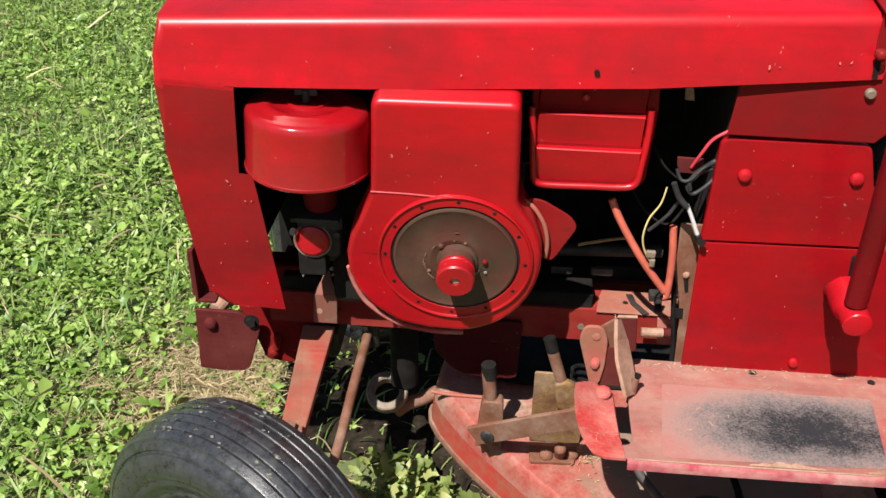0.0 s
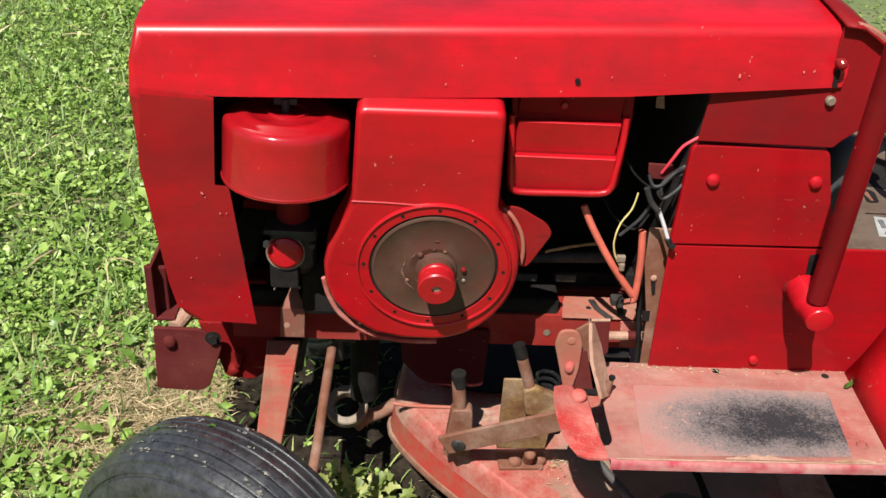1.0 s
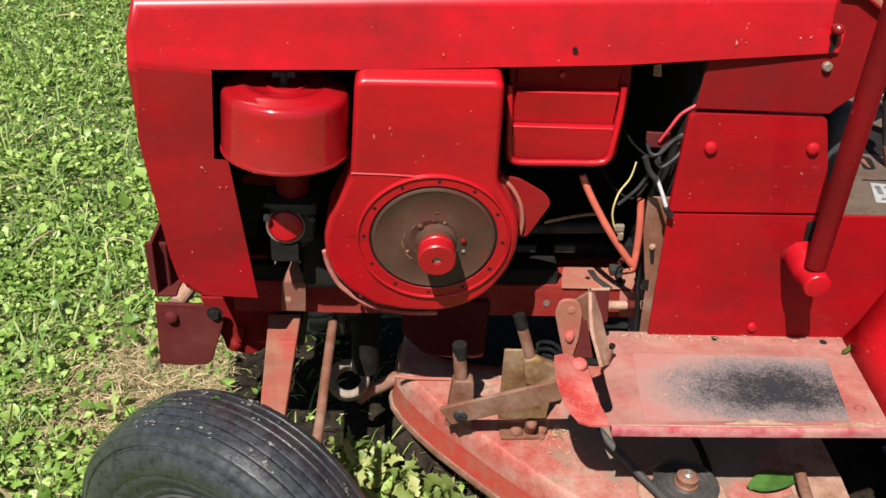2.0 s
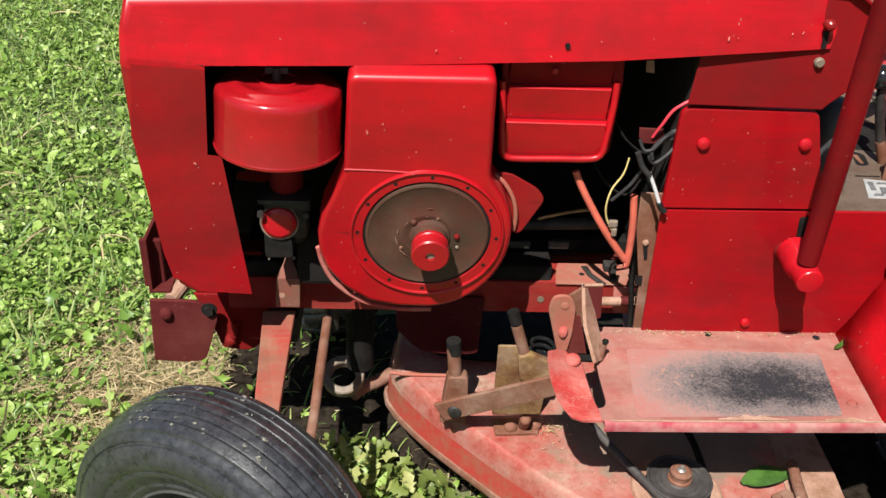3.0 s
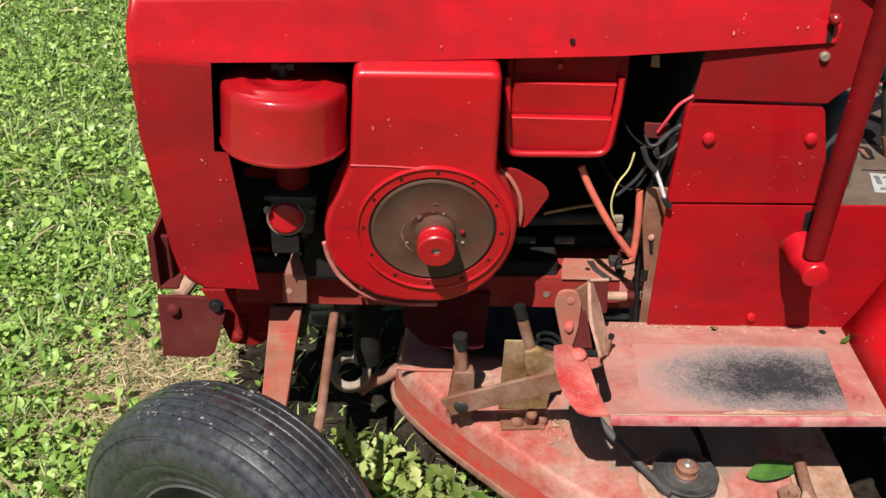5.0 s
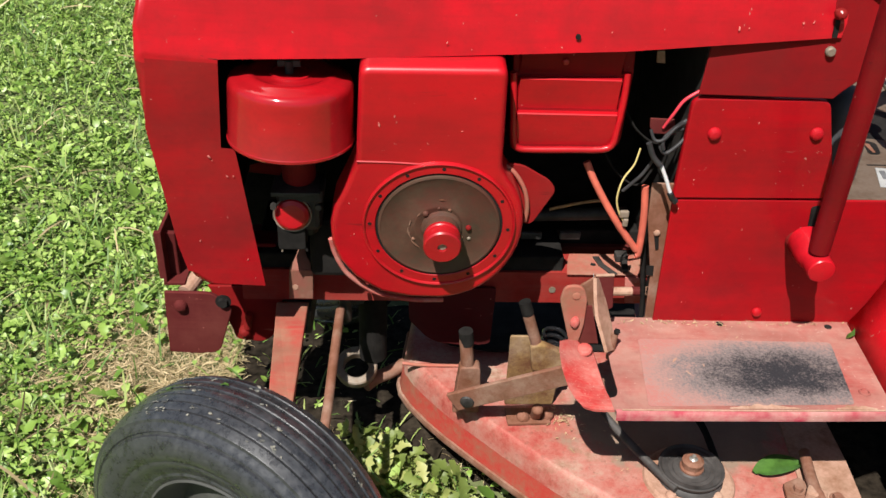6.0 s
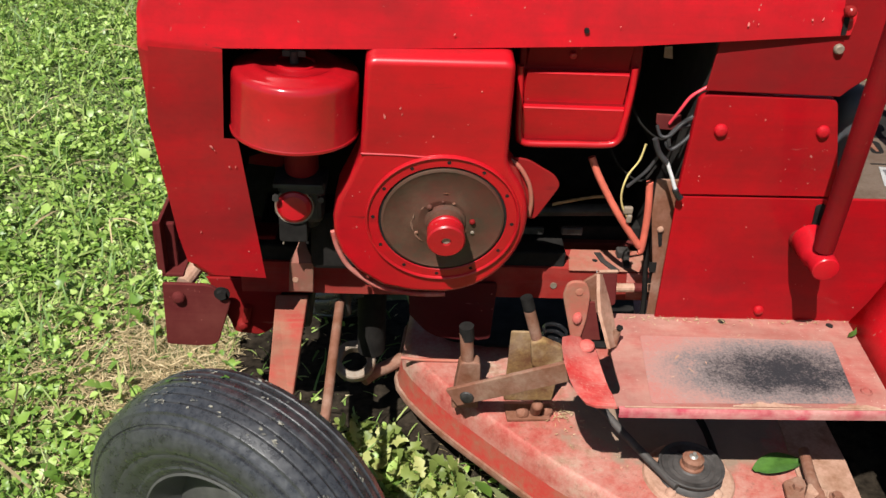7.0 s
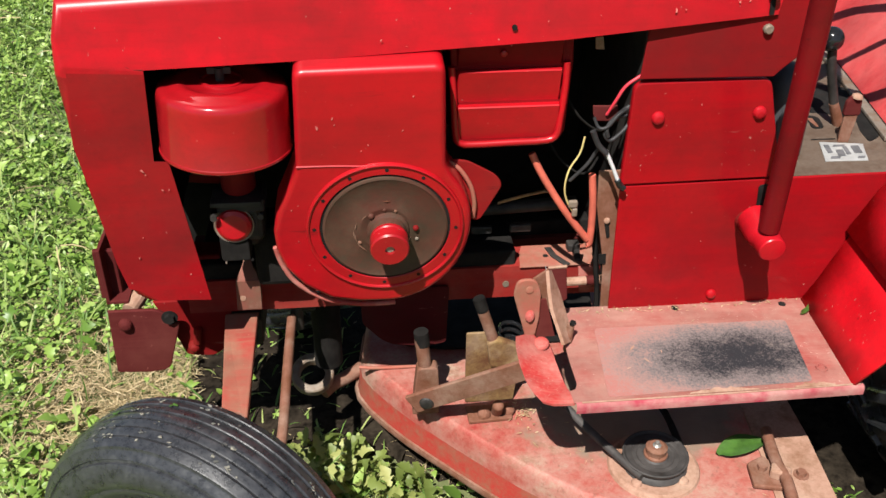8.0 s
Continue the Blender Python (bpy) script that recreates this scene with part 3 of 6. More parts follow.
    part("baffle_ear", plate(rounded([(0.078, 0.606), (0.098, 0.603), (0.132, 0.583), (0.141, 0.569), (0.113, 0.518), (0.085, 0.53)], [0.006, 0.006, 0.012, 0.012, 0.01, 0.004]), "y", 0.026, 0.004), RED_DULL, block, "dull red baffle ear")
    part("baffle_lip", tube([(0.074, 0.024, 0.604), (0.088, 0.022, 0.594), (0.101, 0.021, 0.572), (0.106, 0.021, 0.548), (0.105, 0.022, 0.528)], 0.0028, 8), RUST_PINK, block, "bare tan baffle lip", 60)
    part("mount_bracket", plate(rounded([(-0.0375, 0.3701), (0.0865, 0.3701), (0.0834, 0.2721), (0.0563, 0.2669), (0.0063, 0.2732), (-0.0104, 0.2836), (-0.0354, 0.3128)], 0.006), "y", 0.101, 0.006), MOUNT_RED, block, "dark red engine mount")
    for i in range(7):
        part("cooling_fin", box((0.005, 0.16, 0.622 + i * 0.016), (0.155, 0.15, 0.004), 0.001), CAST, block)
    return block


block = engine()


def air_cleaner():
    c = (-0.1765, 0.018, 0.0)
    m = Matrix.Translation(c) @ Matrix.Translation((0, 0, 0.68)) @ Matrix.Rotation(math.radians(2.5), 4, "Y") @ Matrix.Translation((0, 0, -0.68))
    a = part("air_cleaner", lathe([(0.0, 0.7178), (0.0265, 0.7178), (0.0395, 0.718), (0.042, 0.7192), (0.0455, 0.7202), (0.05, 0.7198), (0.0545, 0.718), (0.058, 0.7168), (0.0625, 0.7162), (0.0665, 0.715), (0.069, 0.713), (0.0705, 0.71), (0.0712, 0.7065), (0.0714, 0.701), (0.0719, 0.6454), (0.0728, 0.6437), (0.0728, 0.6398), (0.0703, 0.6377), (0.0456, 0.6318), (0.0, 0.63)], m, 72), CAN_RED, tractor, "round glossy red air cleaner canister", 50)
    part("top_ring", lathe([(0.0200, 0.717), (0.0202, 0.7196), (0.0218, 0.7202), (0.0238, 0.7194), (0.0242, 0.717)], m, 64), CAN_RED, a)
    part("rim_bead", lathe([(0.0718, 0.6447), (0.0738, 0.6431), (0.0738, 0.6404), (0.0718, 0.6388)], m, 64), CAN_RED, a)
    part("wing_nut", merge(rod((c[0], c[1], 0.718), (c[0], c[1], 0.732), 0.005), box((c[0], c[1], 0.729), (0.026, 0.004, 0.008), 0.001)), CAST, a)
    part("neck", rod((c[0], 0.045, 0.632), (c[0], 0.062, 0.565), 0.021, n=24), RED_DULL, a)
    carb = part("carburetor", merge(box((c[0] + 0.002, 0.062, 0.548), (0.058, 0.05, 0.018), 0.003), box((c[0] + 0.004, 0.066, 0.52), (0.046, 0.05, 0.05), 0.008), rod((c[0] + 0.005, 0.072, 0.50), (c[0] + 0.005, 0.072, 0.48), 0.015)), CAST, tractor, "grimy dark carburetor")
    part("fuel_bowl_cap", lathe([(0.0, 0.007), (0.016, 0.006), (0.0205, 0.003), (0.022, -0.002), (0.022, -0.01)], along((c[0] - 0.008, 0.036, 0.523), (0, -1, 0.05)), 32), RED_BRIGHT, carb, "round red carburetor cap", 30)
    part("gasket_ring", lathe([(0.022, 0.0), (0.0242, 0.001), (0.0242, -0.006), (0.022, -0.008)], along((c[0] - 0.008, 0.037, 0.523), (0, -1, 0.05)), 32), STEEL, carb)
    part("flange_plate", box((c[0] - 0.002, 0.05, 0.556), (0.060, 0.046, 0.006), 0.001), CAST, carb)
    for dx in (-0.029, 0.026):
        part("flange_bolt", hexbolt((c[0] + dx, 0.028, 0.541), (0, -1, 0), 0.0045, 0.006), CAST, carb)
    part("choke_link", tube([(c[0] - 0.018, 0.04, 0.490), (c[0] - 0.021, 0.04, 0.478), (c[0] - 0.024, 0.04, 0.466)], 0.0014, 6), STEEL, carb)
    return a


air_cleaner()


def muffler():
    y = 0.030
    o = [(0.073, 0.79), (0.213, 0.79), (0.217, 0.72), (0.213, 0.622), (0.080, 0.618)]
    shell = part("muffler", plate(rounded(o, [0.004, 0.004, 0.0, 0.016, 0.010]), "y", y + 0.004, 0.07, 0.004), COWL_RED, tractor, "boxy red louvred muffler", 40)
    rim = [(0.2085, y, 0.722), (0.2085, y, 0.69), (0.2055, y, 0.652), (0.203, y, 0.632), (0.191, y, 0.6245), (0.15, y, 0.6235), (0.105, y, 0.6225), (0.088, y, 0.625), (0.083, y, 0.638), (0.080, y, 0.68), (0.077, y, 0.72)]
    part("rolled_rim", tube(rim, 0.0042, 8, 3), RED_BRIGHT, shell, "", 60)
    for z, top in ((0.628, 0.672), (0.675, 0.715), (0.719, 0.757)):
        bm = bmesh.new()
        rows = []
        for i, (dz, dy) in enumerate(((0.0, 0.004), (0.3, 0.001), (0.85, -0.004), (0.97, -0.0055), (1.0, -0.004), (1.0, 0.004))):
            zz = z + (top - z) * dz
            rows.append([bm.verts.new((x, y + dy, zz)) for x in (0.083, 0.085, 0.202, 0.204)])
            rows[-1][0].co.y = rows[-1][3].co.y = y + 0.004
        for a, b in zip(rows, rows[1:]):
            for q in range(3):
                bm.faces.new((a[q], a[q + 1], b[q + 1], b[q]))
        # The top louvre, under the hood, takes the shaded red copy.
        part("louvre", bm, RED_BRIGHT if z < 0.71 else COWL_RED, shell, "", 30)
    part("rivet", dome((0.135, y - 0.003, 0.735), (0, -1, 0), 0.004, 0.002), RED_BRIGHT, shell)
    return shell


muffler()


def rails():
    for y0, s in ((0.110, 1), (2 * MID - 0.110, -1)):
        prof = [(0, 0.341), (0.004, 0.341), (0.004, 0.388), (0.05, 0.388), (0.05, 0.392), (0, 0.392)]
        # The near rail takes the rail red, the far one the darker maroon.
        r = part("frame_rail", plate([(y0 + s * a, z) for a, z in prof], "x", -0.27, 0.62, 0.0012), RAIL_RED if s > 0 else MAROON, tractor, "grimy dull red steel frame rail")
        if s > 0:
            for x in (0.167, -0.095):
                part("rail_hole", rod((x, 0.1085, 0.3635), (x, 0.112, 0.3635), 0.0048, n=14), STEEL if x != -0.095 else BLACK, r)
            tab = part("rail_bracket", merge(plate([(-0.2015, 0.362), (-0.1685, 0.362), (-0.1670, 0.4095), (-0.1990, 0.4095)], "y", 0.082, 0.004, 0.001), box((-0.185, 0.099, 0.366), (0.03, 0.03, 0.006), 0.001), leaf_plate([((-0.199, 0.084, 0.4095), (-0.167, 0.084, 0.4095)), ((-0.191, 0.0955, 0.4225), (-0.176, 0.0955, 0.4225)), ((-0.186, 0.106, 0.434), (-0.181, 0.106, 0.434))], (0, 0.003, 0))), MOTTLED_RED, r, "worn red folded bracket on the rail")
            part("bracket_hole", rod((-0.192, 0.0812, 0.382), (-0.192, 0.0835, 0.382), 0.0042, n=14), DUSTY, r)
            part("cable_strap", plate([(0.228, 0.150), (0.237, 0.150), (0.241, 0.130), (0.256, 0.106), (0.247, 0.104), (0.233, 0.128)], "z", 0.3925, 0.003, 0.0008), CAST, r, "black strap lying across the rail")
            part("clip", merge(box((0.268, 0.146, 0.398), (0.018, 0.016, 0.012), 0.002), box((0.270, 0.128, 0.3945), (0.009, 0.03, 0.004), 0.001, Matrix.Translation((0.27, 0.128, 0)) @ Matrix.Rotation(-0.15, 4, "Z") @ Matrix.Translation((-0.27, -0.128, 0)))), CAST, r, "black spring clip")
            part("rail_hole", rod((0.226, 0.132, 0.3905), (0.226, 0.132, 0.3927), 0.004, n=14), BLACK, r)
            part("rail_cap", plate([(0.185, 0.106), (0.345, 0.106), (0.345, 0.160), (0.196, 0.160), (0.190, 0.142)], "z", 0.3918, 0.0008, 0.0), RUST_PINK, r, "dusty tan worn top of the rail")
            part("rail_tab", plate([(0.268, 0.388), (0.292, 0.388), (0.296, 0.343), (0.273, 0.344)], "y", 0.1065, 0.004, 0.001), TOE_RED, r)
    # Plates added under the engine, black in place of the bay's shade.
    part("belly_pan", merge(box((-0.035, MID + 0.02, 0.40), (0.43, 0.15, 0.03), 0.003), box((0.25, MID + 0.065, 0.40), (0.15, 0.09, 0.03), 0.003)), BLACK, tractor, "black engine plate, the bay's shade in its colour")
    rodded = part("cross_rod", rod((0.245, 0.085, 0.379), (0.32, 0.085, 0.381), 0.0062, n=12), DUSTY, tractor, "rusty pink rod with a dark sleeve")
    part("sleeve", rod((0.274, 0.085, 0.380), (0.291, 0.085, 0.380), 0.0066, n=12), MAROON, rodded)
    part("hanging_strap", tube([(0.268, 0.072, 0.49), (0.276, 0.07, 0.452), (0.281, 0.07, 0.415), (0.2865, 0.07, 0.377), (0.289, 0.07, 0.345)], 0.0038, 6), BLACK, tractor, "black hanging strap", 60)


rails()
part("carburettor_base", merge(box((-0.187, 0.052, 0.492), (0.036, 0.03, 0.045), 0.004), rod((-0.20, 0.04, 0.515), (-0.17, 0.04, 0.515), 0.006)), BLACK, tractor, "black carburettor base", 40)
part("crankcase_foot", box((-0.140, 0.10, 0.448), (0.06, 0.05, 0.09), 0.008), BLACK, tractor, "black crankcase foot")


def front_end():
    # swivel beam, tie rod, axle
    bm = bmesh.new()
    top = [(-0.223, 0.105, 0.339), (-0.178, 0.105, 0.340), (-0.178, 0.118, 0.332), (-0.223, 0.118, 0.331)]
    low = [(-0.212, -0.10, 0.318), (-0.182, -0.10, 0.314), (-0.182, -0.092, 0.302), (-0.212, -0.092, 0.304)]
    part("front_axle", merge(box((-0.2, MID + 0.02, 0.30), (0.05, 0.16, 0.045), 0.006)), CAST, tractor, "dark steel front axle")
    for p in (top, low):
        p[:] = [bm.verts.new(v) for v in p]
    bm.faces.new(top), bm.faces.new(low[::-1])
    for i in range(4):
        bm.faces.new((top[i], top[(i + 1) % 4], low[(i + 1) % 4], low[i]))
    bmesh.ops.bevel(bm, geom=bm.edges[:], offset=0.002, segments=2, profile=0.5, affect="EDGES")
    beam = part("axle_beam", bm, BEAM_RED, tractor, "faded pinkish red axle beam")
    part("king_pin", merge(rod((-0.197, -0.106, 0.20), (-0.197, -0.106, 0.335), 0.012), hexbolt((-0.197, -0.106, 0.335), (0, 0, 1), 0.012, 0.008, 0.004)), RUST, beam)
    tie = part("tie_rod", tube([(-0.135, 0.13, 0.31), (-0.138, 0.02, 0.303), (-0.142, -0.088, 0.286), (-0.15, -0.12, 0.28)], 0.0068, 10), RUST, tractor, "rust-brown steering tie rod", 60)
    part("rod_end", merge(rod((-0.128, 0.14, 0.335), (-0.128, 0.14, 0.285), 0.009), box((-0.118, 0.145, 0.322), (0.035, 0.02, 0.014), 0.003)), CAST, tie)
    drum = part("steering_yoke", merge(rod((-0.09, 0.20, 0.30), (-0.09, 0.20, 0.17), 0.022, n=28), box((-0.085, 0.17, 0.33), (0.09, 0.05, 0.03), 0.004)), BLACK, tractor, "dark steering gear housing")
    part("collar", lathe([(0.020, 0.0), (0.032, 0.0), (0.033, 0.003), (0.033, 0.016), (0.031, 0.018), (0.022, 0.018), (0.020, 0.016), (0.020, 0.0)], along((-0.116, 0.187, 0.150), (0.0, -0.45, 0.9)), 32), STEEL, drum, "dusty tan collar", 40)
    # bumper
    bump_ob = part("bumper", plate(rounded([(-0.379, 0.352), (-0.312, 0.351), (-0.286, 0.325), (-0.310, 0.246), (-0.34, 0.243), (-0.383, 0.246)], [0.002, 0.012, 0.008, 0.012, 0.006, 0.004]), "y", 0.108, 0.006), MAROON, tractor, "maroon steel bumper bracket plate")
    part("carriage_bolt", dome((-0.358, 0.108, 0.330), (0, -1, 0), 0.0095, 0.009), MAROON, bump_ob)
    part("plate_nut", hexbolt((-0.298, 0.108, 0.337), (0, -1, 0), 0.0075, 0.006, 0.003), BLACK, bump_ob)
    part("cross_bar", plate([(0.14, 0.352), (0.148, 0.352), (0.148, 0.43), (0.14, 0.43)], "x", -0.392, 0.03, 0.002), MAROON, bump_ob)
    part("cross_channel", merge(box((-0.378, 0.30, 0.40), (0.005, 0.36, 0.085), 0.001), box((-0.366, 0.30, 0.358), (0.03, 0.36, 0.005), 0.001)), MAROON, bump_ob)
    part("cross_tube", rod((-0.352, 0.118, 0.345), (-0.322, 0.2, 0.36), 0.011, n=14), DUSTY, bump_ob)
    tab = part("hitch_bracket", merge(plate(rounded([(-0.322, 0.35), (-0.214, 0.35), (-0.226, 0.272), (-0.246, 0.250), (-0.289, 0.255), (-0.293, 0.275)], [0, 0, 0.01, 0.02, 0.015, 0.01]), "y", 0.128, 0.006), box((-0.272, 0.15, 0.385), (0.10, 0.04, 0.07), 0.004)), RED_DULL, tractor, "dark red hitch bracket under the grille")
    part("hitch_pin", merge(rod((-0.266, 0.122, 0.306), (-0.270, 0.122, 0.280), 0.0055, n=12), dome((-0.275, 0.128, 0.272), (0, -1, 0), 0.009, 0.012)), RED_DULL, tab, "red hitch pin")


front_end()


def front_wheel(c, near, label):
    """A steered front wheel; near: the one on the camera's side, which carries the stuck clippings."""
    a, camber = 0.49, 0.06
    out = Vector((-math.sin(a) * math.cos(camber), -math.cos(a) * math.cos(camber), math.sin(camber)))
    if not near:
        out = Vector((-out.x, -out.y, out.z))
    m = along(c, out)
    R = 0.2
    half = [(0.104, 0.040), (0.110, 0.046), (0.116, 0.0485), (0.119, 0.0475), (0.128, 0.0515), (0.132, 0.0548), (0.139, 0.0575), (0.1415, 0.0570), (0.1445, 0.0592), (0.150, 0.0612), (0.157, 0.0622), (0.164, 0.0612), (0.170, 0.0588), (0.1745, 0.0560), (0.1752, 0.0528), (0.1775, 0.0520), (0.1792, 0.0532), (0.183, 0.0510), (0.187, 0.0475)]
    tread = []
    edges = [0.0475, 0.0335, 0.020, 0.0068, -0.0068, -0.020, -0.0335, -0.0475]
    for i, (hi, lo) in enumerate(zip(edges, edges[1:])):
        def crown(w):
            return R - 3.6 * w * w
        tread += [(crown(hi) - 0.004, hi - 0.0005), (crown(hi) - 0.0008, hi - 0.0012), (crown(hi), hi - 0.0026), (crown(lo), lo + 0.0026), (crown(lo) - 0.0008, lo + 0.0012), (crown(lo) - 0.004, lo + 0.0005)]
    prof = half + tread + [(r, -w) for r, w in reversed(half)]
    wheel = part("front_wheel", lathe(prof, m, 96), TYRE, tractor, label, 35)
    part("rim", lathe([(0.0, 0.018), (0.035, 0.018), (0.04, 0.012), (0.085, 0.004), (0.094, 0.02), (0.100, 0.038), (0.1045, 0.0455), (0.1075, 0.044), (0.104, 0.034), (0.098, -0.04), (0.0, -0.04)], m, 64), RIM, wheel, "dirty grey steel rim", 35)
    part("hub_cap", lathe([(0.0, 0.045), (0.015, 0.043), (0.022, 0.036), (0.024, 0.016)], m, 32), CAST, wheel)
    part("spindle", rod(c - out * 0.03, c - out * 0.11, 0.016), RUST, wheel)
    if not near:
        return wheel
    random.seed(5)
    specks, bits = bmesh.new(), []

    def fleck(bm, th, w, s, stretch):
        rad = (m.to_3x3() @ Vector((math.cos(th), math.sin(th), 0))).normalized()
        q = c + out * w + rad * (R - 3.6 * w * w + 0.0009)
        u = rad.cross(out).normalized()
        v = rad.cross(u)
        turn_by = random.uniform(-0.6, 0.6)
        u, v = u * math.cos(turn_by) + v * math.sin(turn_by), v * math.cos(turn_by) - u * math.sin(turn_by)
        bm.faces.new([bm.verts.new(q + rad * random.uniform(0, 0.0012) + s * random.uniform(0.5, 1.2) * (math.cos(t) * u * stretch + math.sin(t) * v)) for t in (0, 0.9, 1.9, 2.8, 3.7, 4.6, 5.5)])
    for _ in range(58):
        th0, w0 = random.gauss(1.95, 0.55), random.uniform(-0.042, 0.044)
        for _ in range(random.choice((1, 1, 2, 3, 6))):
            th, w = random.gauss(th0, 0.022), random.gauss(w0, 0.0022)
            if abs(w) < 0.045:
                fleck(specks, th, w, random.uniform(0.0005, 0.0019), random.uniform(1.0, 2.4))
    for th0, w0 in ((2.08, -0.004), (1.72, -0.02), (2.36, 0.012)):
        green_bit = bmesh.new()
        for _ in range(4):
            fleck(green_bit, random.gauss(th0, 0.012), random.gauss(w0, 0.002), random.uniform(0.0015, 0.0028), 1.6)
        part("leaf_scrap", green_bit, LEAF, wheel, "scrap of green leaf stuck to the tread")
    tagged(part("chaff", specks, CHAFF, wheel, "dried clippings stuck to the tread"), kind="stuff")
    return wheel


front_wheel(Vector((-0.237, -0.190, 0.208)), True, "black ribbed front tyre with grass clippings")
front_wheel(Vector((-0.21, 0.530, 0.208)), False, "black ribbed front tyre")


def dash():
    y = 0.0258
    up = [(0.2967, 0.8029), (0.2957, 0.7514), (0.2922, 0.7008), (0.4512, 0.6992), (0.4591, 0.7078), (0.473, 0.7202), (0.4888, 0.7306), (0.4997, 0.7534), (0.4978, 0.7881), (0.4819, 0.8227), (0.4502, 0.8445), (0.4255, 0.8445), (0.4255, 0.8029)]
    cowl = part("dash_cowl", plate(up, "y", 0.021, 0.003), COWL_RED, tractor, "red dash cowl side in a shaded paint colour")
    part("cowl_far", plate(up, "y", FAR - 0.03, 0.004), RED_DULL, cowl)
    bm = bmesh.new()
    pts = [(0.425, 0.846), (0.445, 0.844), (0.478, 0.824), (0.498, 0.793)]
    rows = [[bm.verts.new((x, yy, z + 0.012 * math.sin(math.pi * i / 6))) for i, yy in enumerate(0.012 + (FAR - 0.024) * q / 6 for q in range(7))] for x, z in pts]
    for a, b in zip(rows, rows[1:]):
        for i in range(6):
            bm.faces.new((a[i], a[i + 1], b[i + 1], b[i]))
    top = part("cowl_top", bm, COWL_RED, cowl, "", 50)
    top.modifiers.new("sheet", "SOLIDIFY").thickness = 0.003
    part("cowl_edge", tube([(0.440, 0.022, 0.844), (0.459, 0.022, 0.838), (0.482, 0.022, 0.822), (0.501, 0.022, 0.792)], 0.004, 8), RUST_PINK, cowl)
    part("cowl_bolt", merge(lathe([(0.0058, 0), (0.0058, 0.004), (0.0042, 0.006), (0.0, 0.006)], along((0.432, 0.021, 0.7575), (0, -1, 0)), 18)), STEEL, cowl, "unpainted bolt head")
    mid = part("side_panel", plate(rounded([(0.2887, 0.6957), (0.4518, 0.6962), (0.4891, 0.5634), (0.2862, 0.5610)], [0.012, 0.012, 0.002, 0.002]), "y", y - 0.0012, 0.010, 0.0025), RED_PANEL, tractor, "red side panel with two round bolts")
    for x, z in ((0.3212, 0.6510), (0.4445, 0.6535)):
        part("panel_bolt", dome((x, y - 0.0012, z), (0, -1, 0), 0.0082, 0.0065), RED, mid)
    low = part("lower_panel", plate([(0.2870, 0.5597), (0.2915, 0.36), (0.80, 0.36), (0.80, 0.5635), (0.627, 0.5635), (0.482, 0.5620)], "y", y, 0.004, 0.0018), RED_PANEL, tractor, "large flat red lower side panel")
    part("panel_screw", dome((0.4295, y, 0.390), (0, -1, 0), 0.0068, 0.006), RED_BRIGHT, low)
    part("top_lip", box((0.385, y + 0.019, 0.5588), (0.19, 0.03, 0.003), 0.001), RED, low)
    post = part("corner_post", plate([(0.265, 0.57), (0.294, 0.57), (0.299, 0.345), (0.288, 0.345), (0.284, 0.43), (0.267, 0.52)], "y", 0.048, 0.004), RUST, tractor, "rusty brown upright post")
    part("post_slot", plate(rounded([(0.279, 0.494), (0.285, 0.494), (0.288, 0.474), (0.284, 0.472)], 0.002), "y", 0.0465, 0.002, 0), BLACK, post)
    part("post_rivet", dome((0.282, 0.048, 0.498), (0, -1, 0), 0.0045, 0.004), DUSTY, post)
    part("square_hole", plate([(0.276, 0.447), (0.286, 0.447), (0.287, 0.432), (0.278, 0.432)], "y", 0.0465, 0.0015, 0), BLACK, post)
    # Dark blocks that also close the bay, so that it stays black.
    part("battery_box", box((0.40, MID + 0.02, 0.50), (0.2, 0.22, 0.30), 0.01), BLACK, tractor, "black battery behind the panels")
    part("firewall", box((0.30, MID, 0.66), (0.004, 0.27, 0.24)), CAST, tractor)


dash()


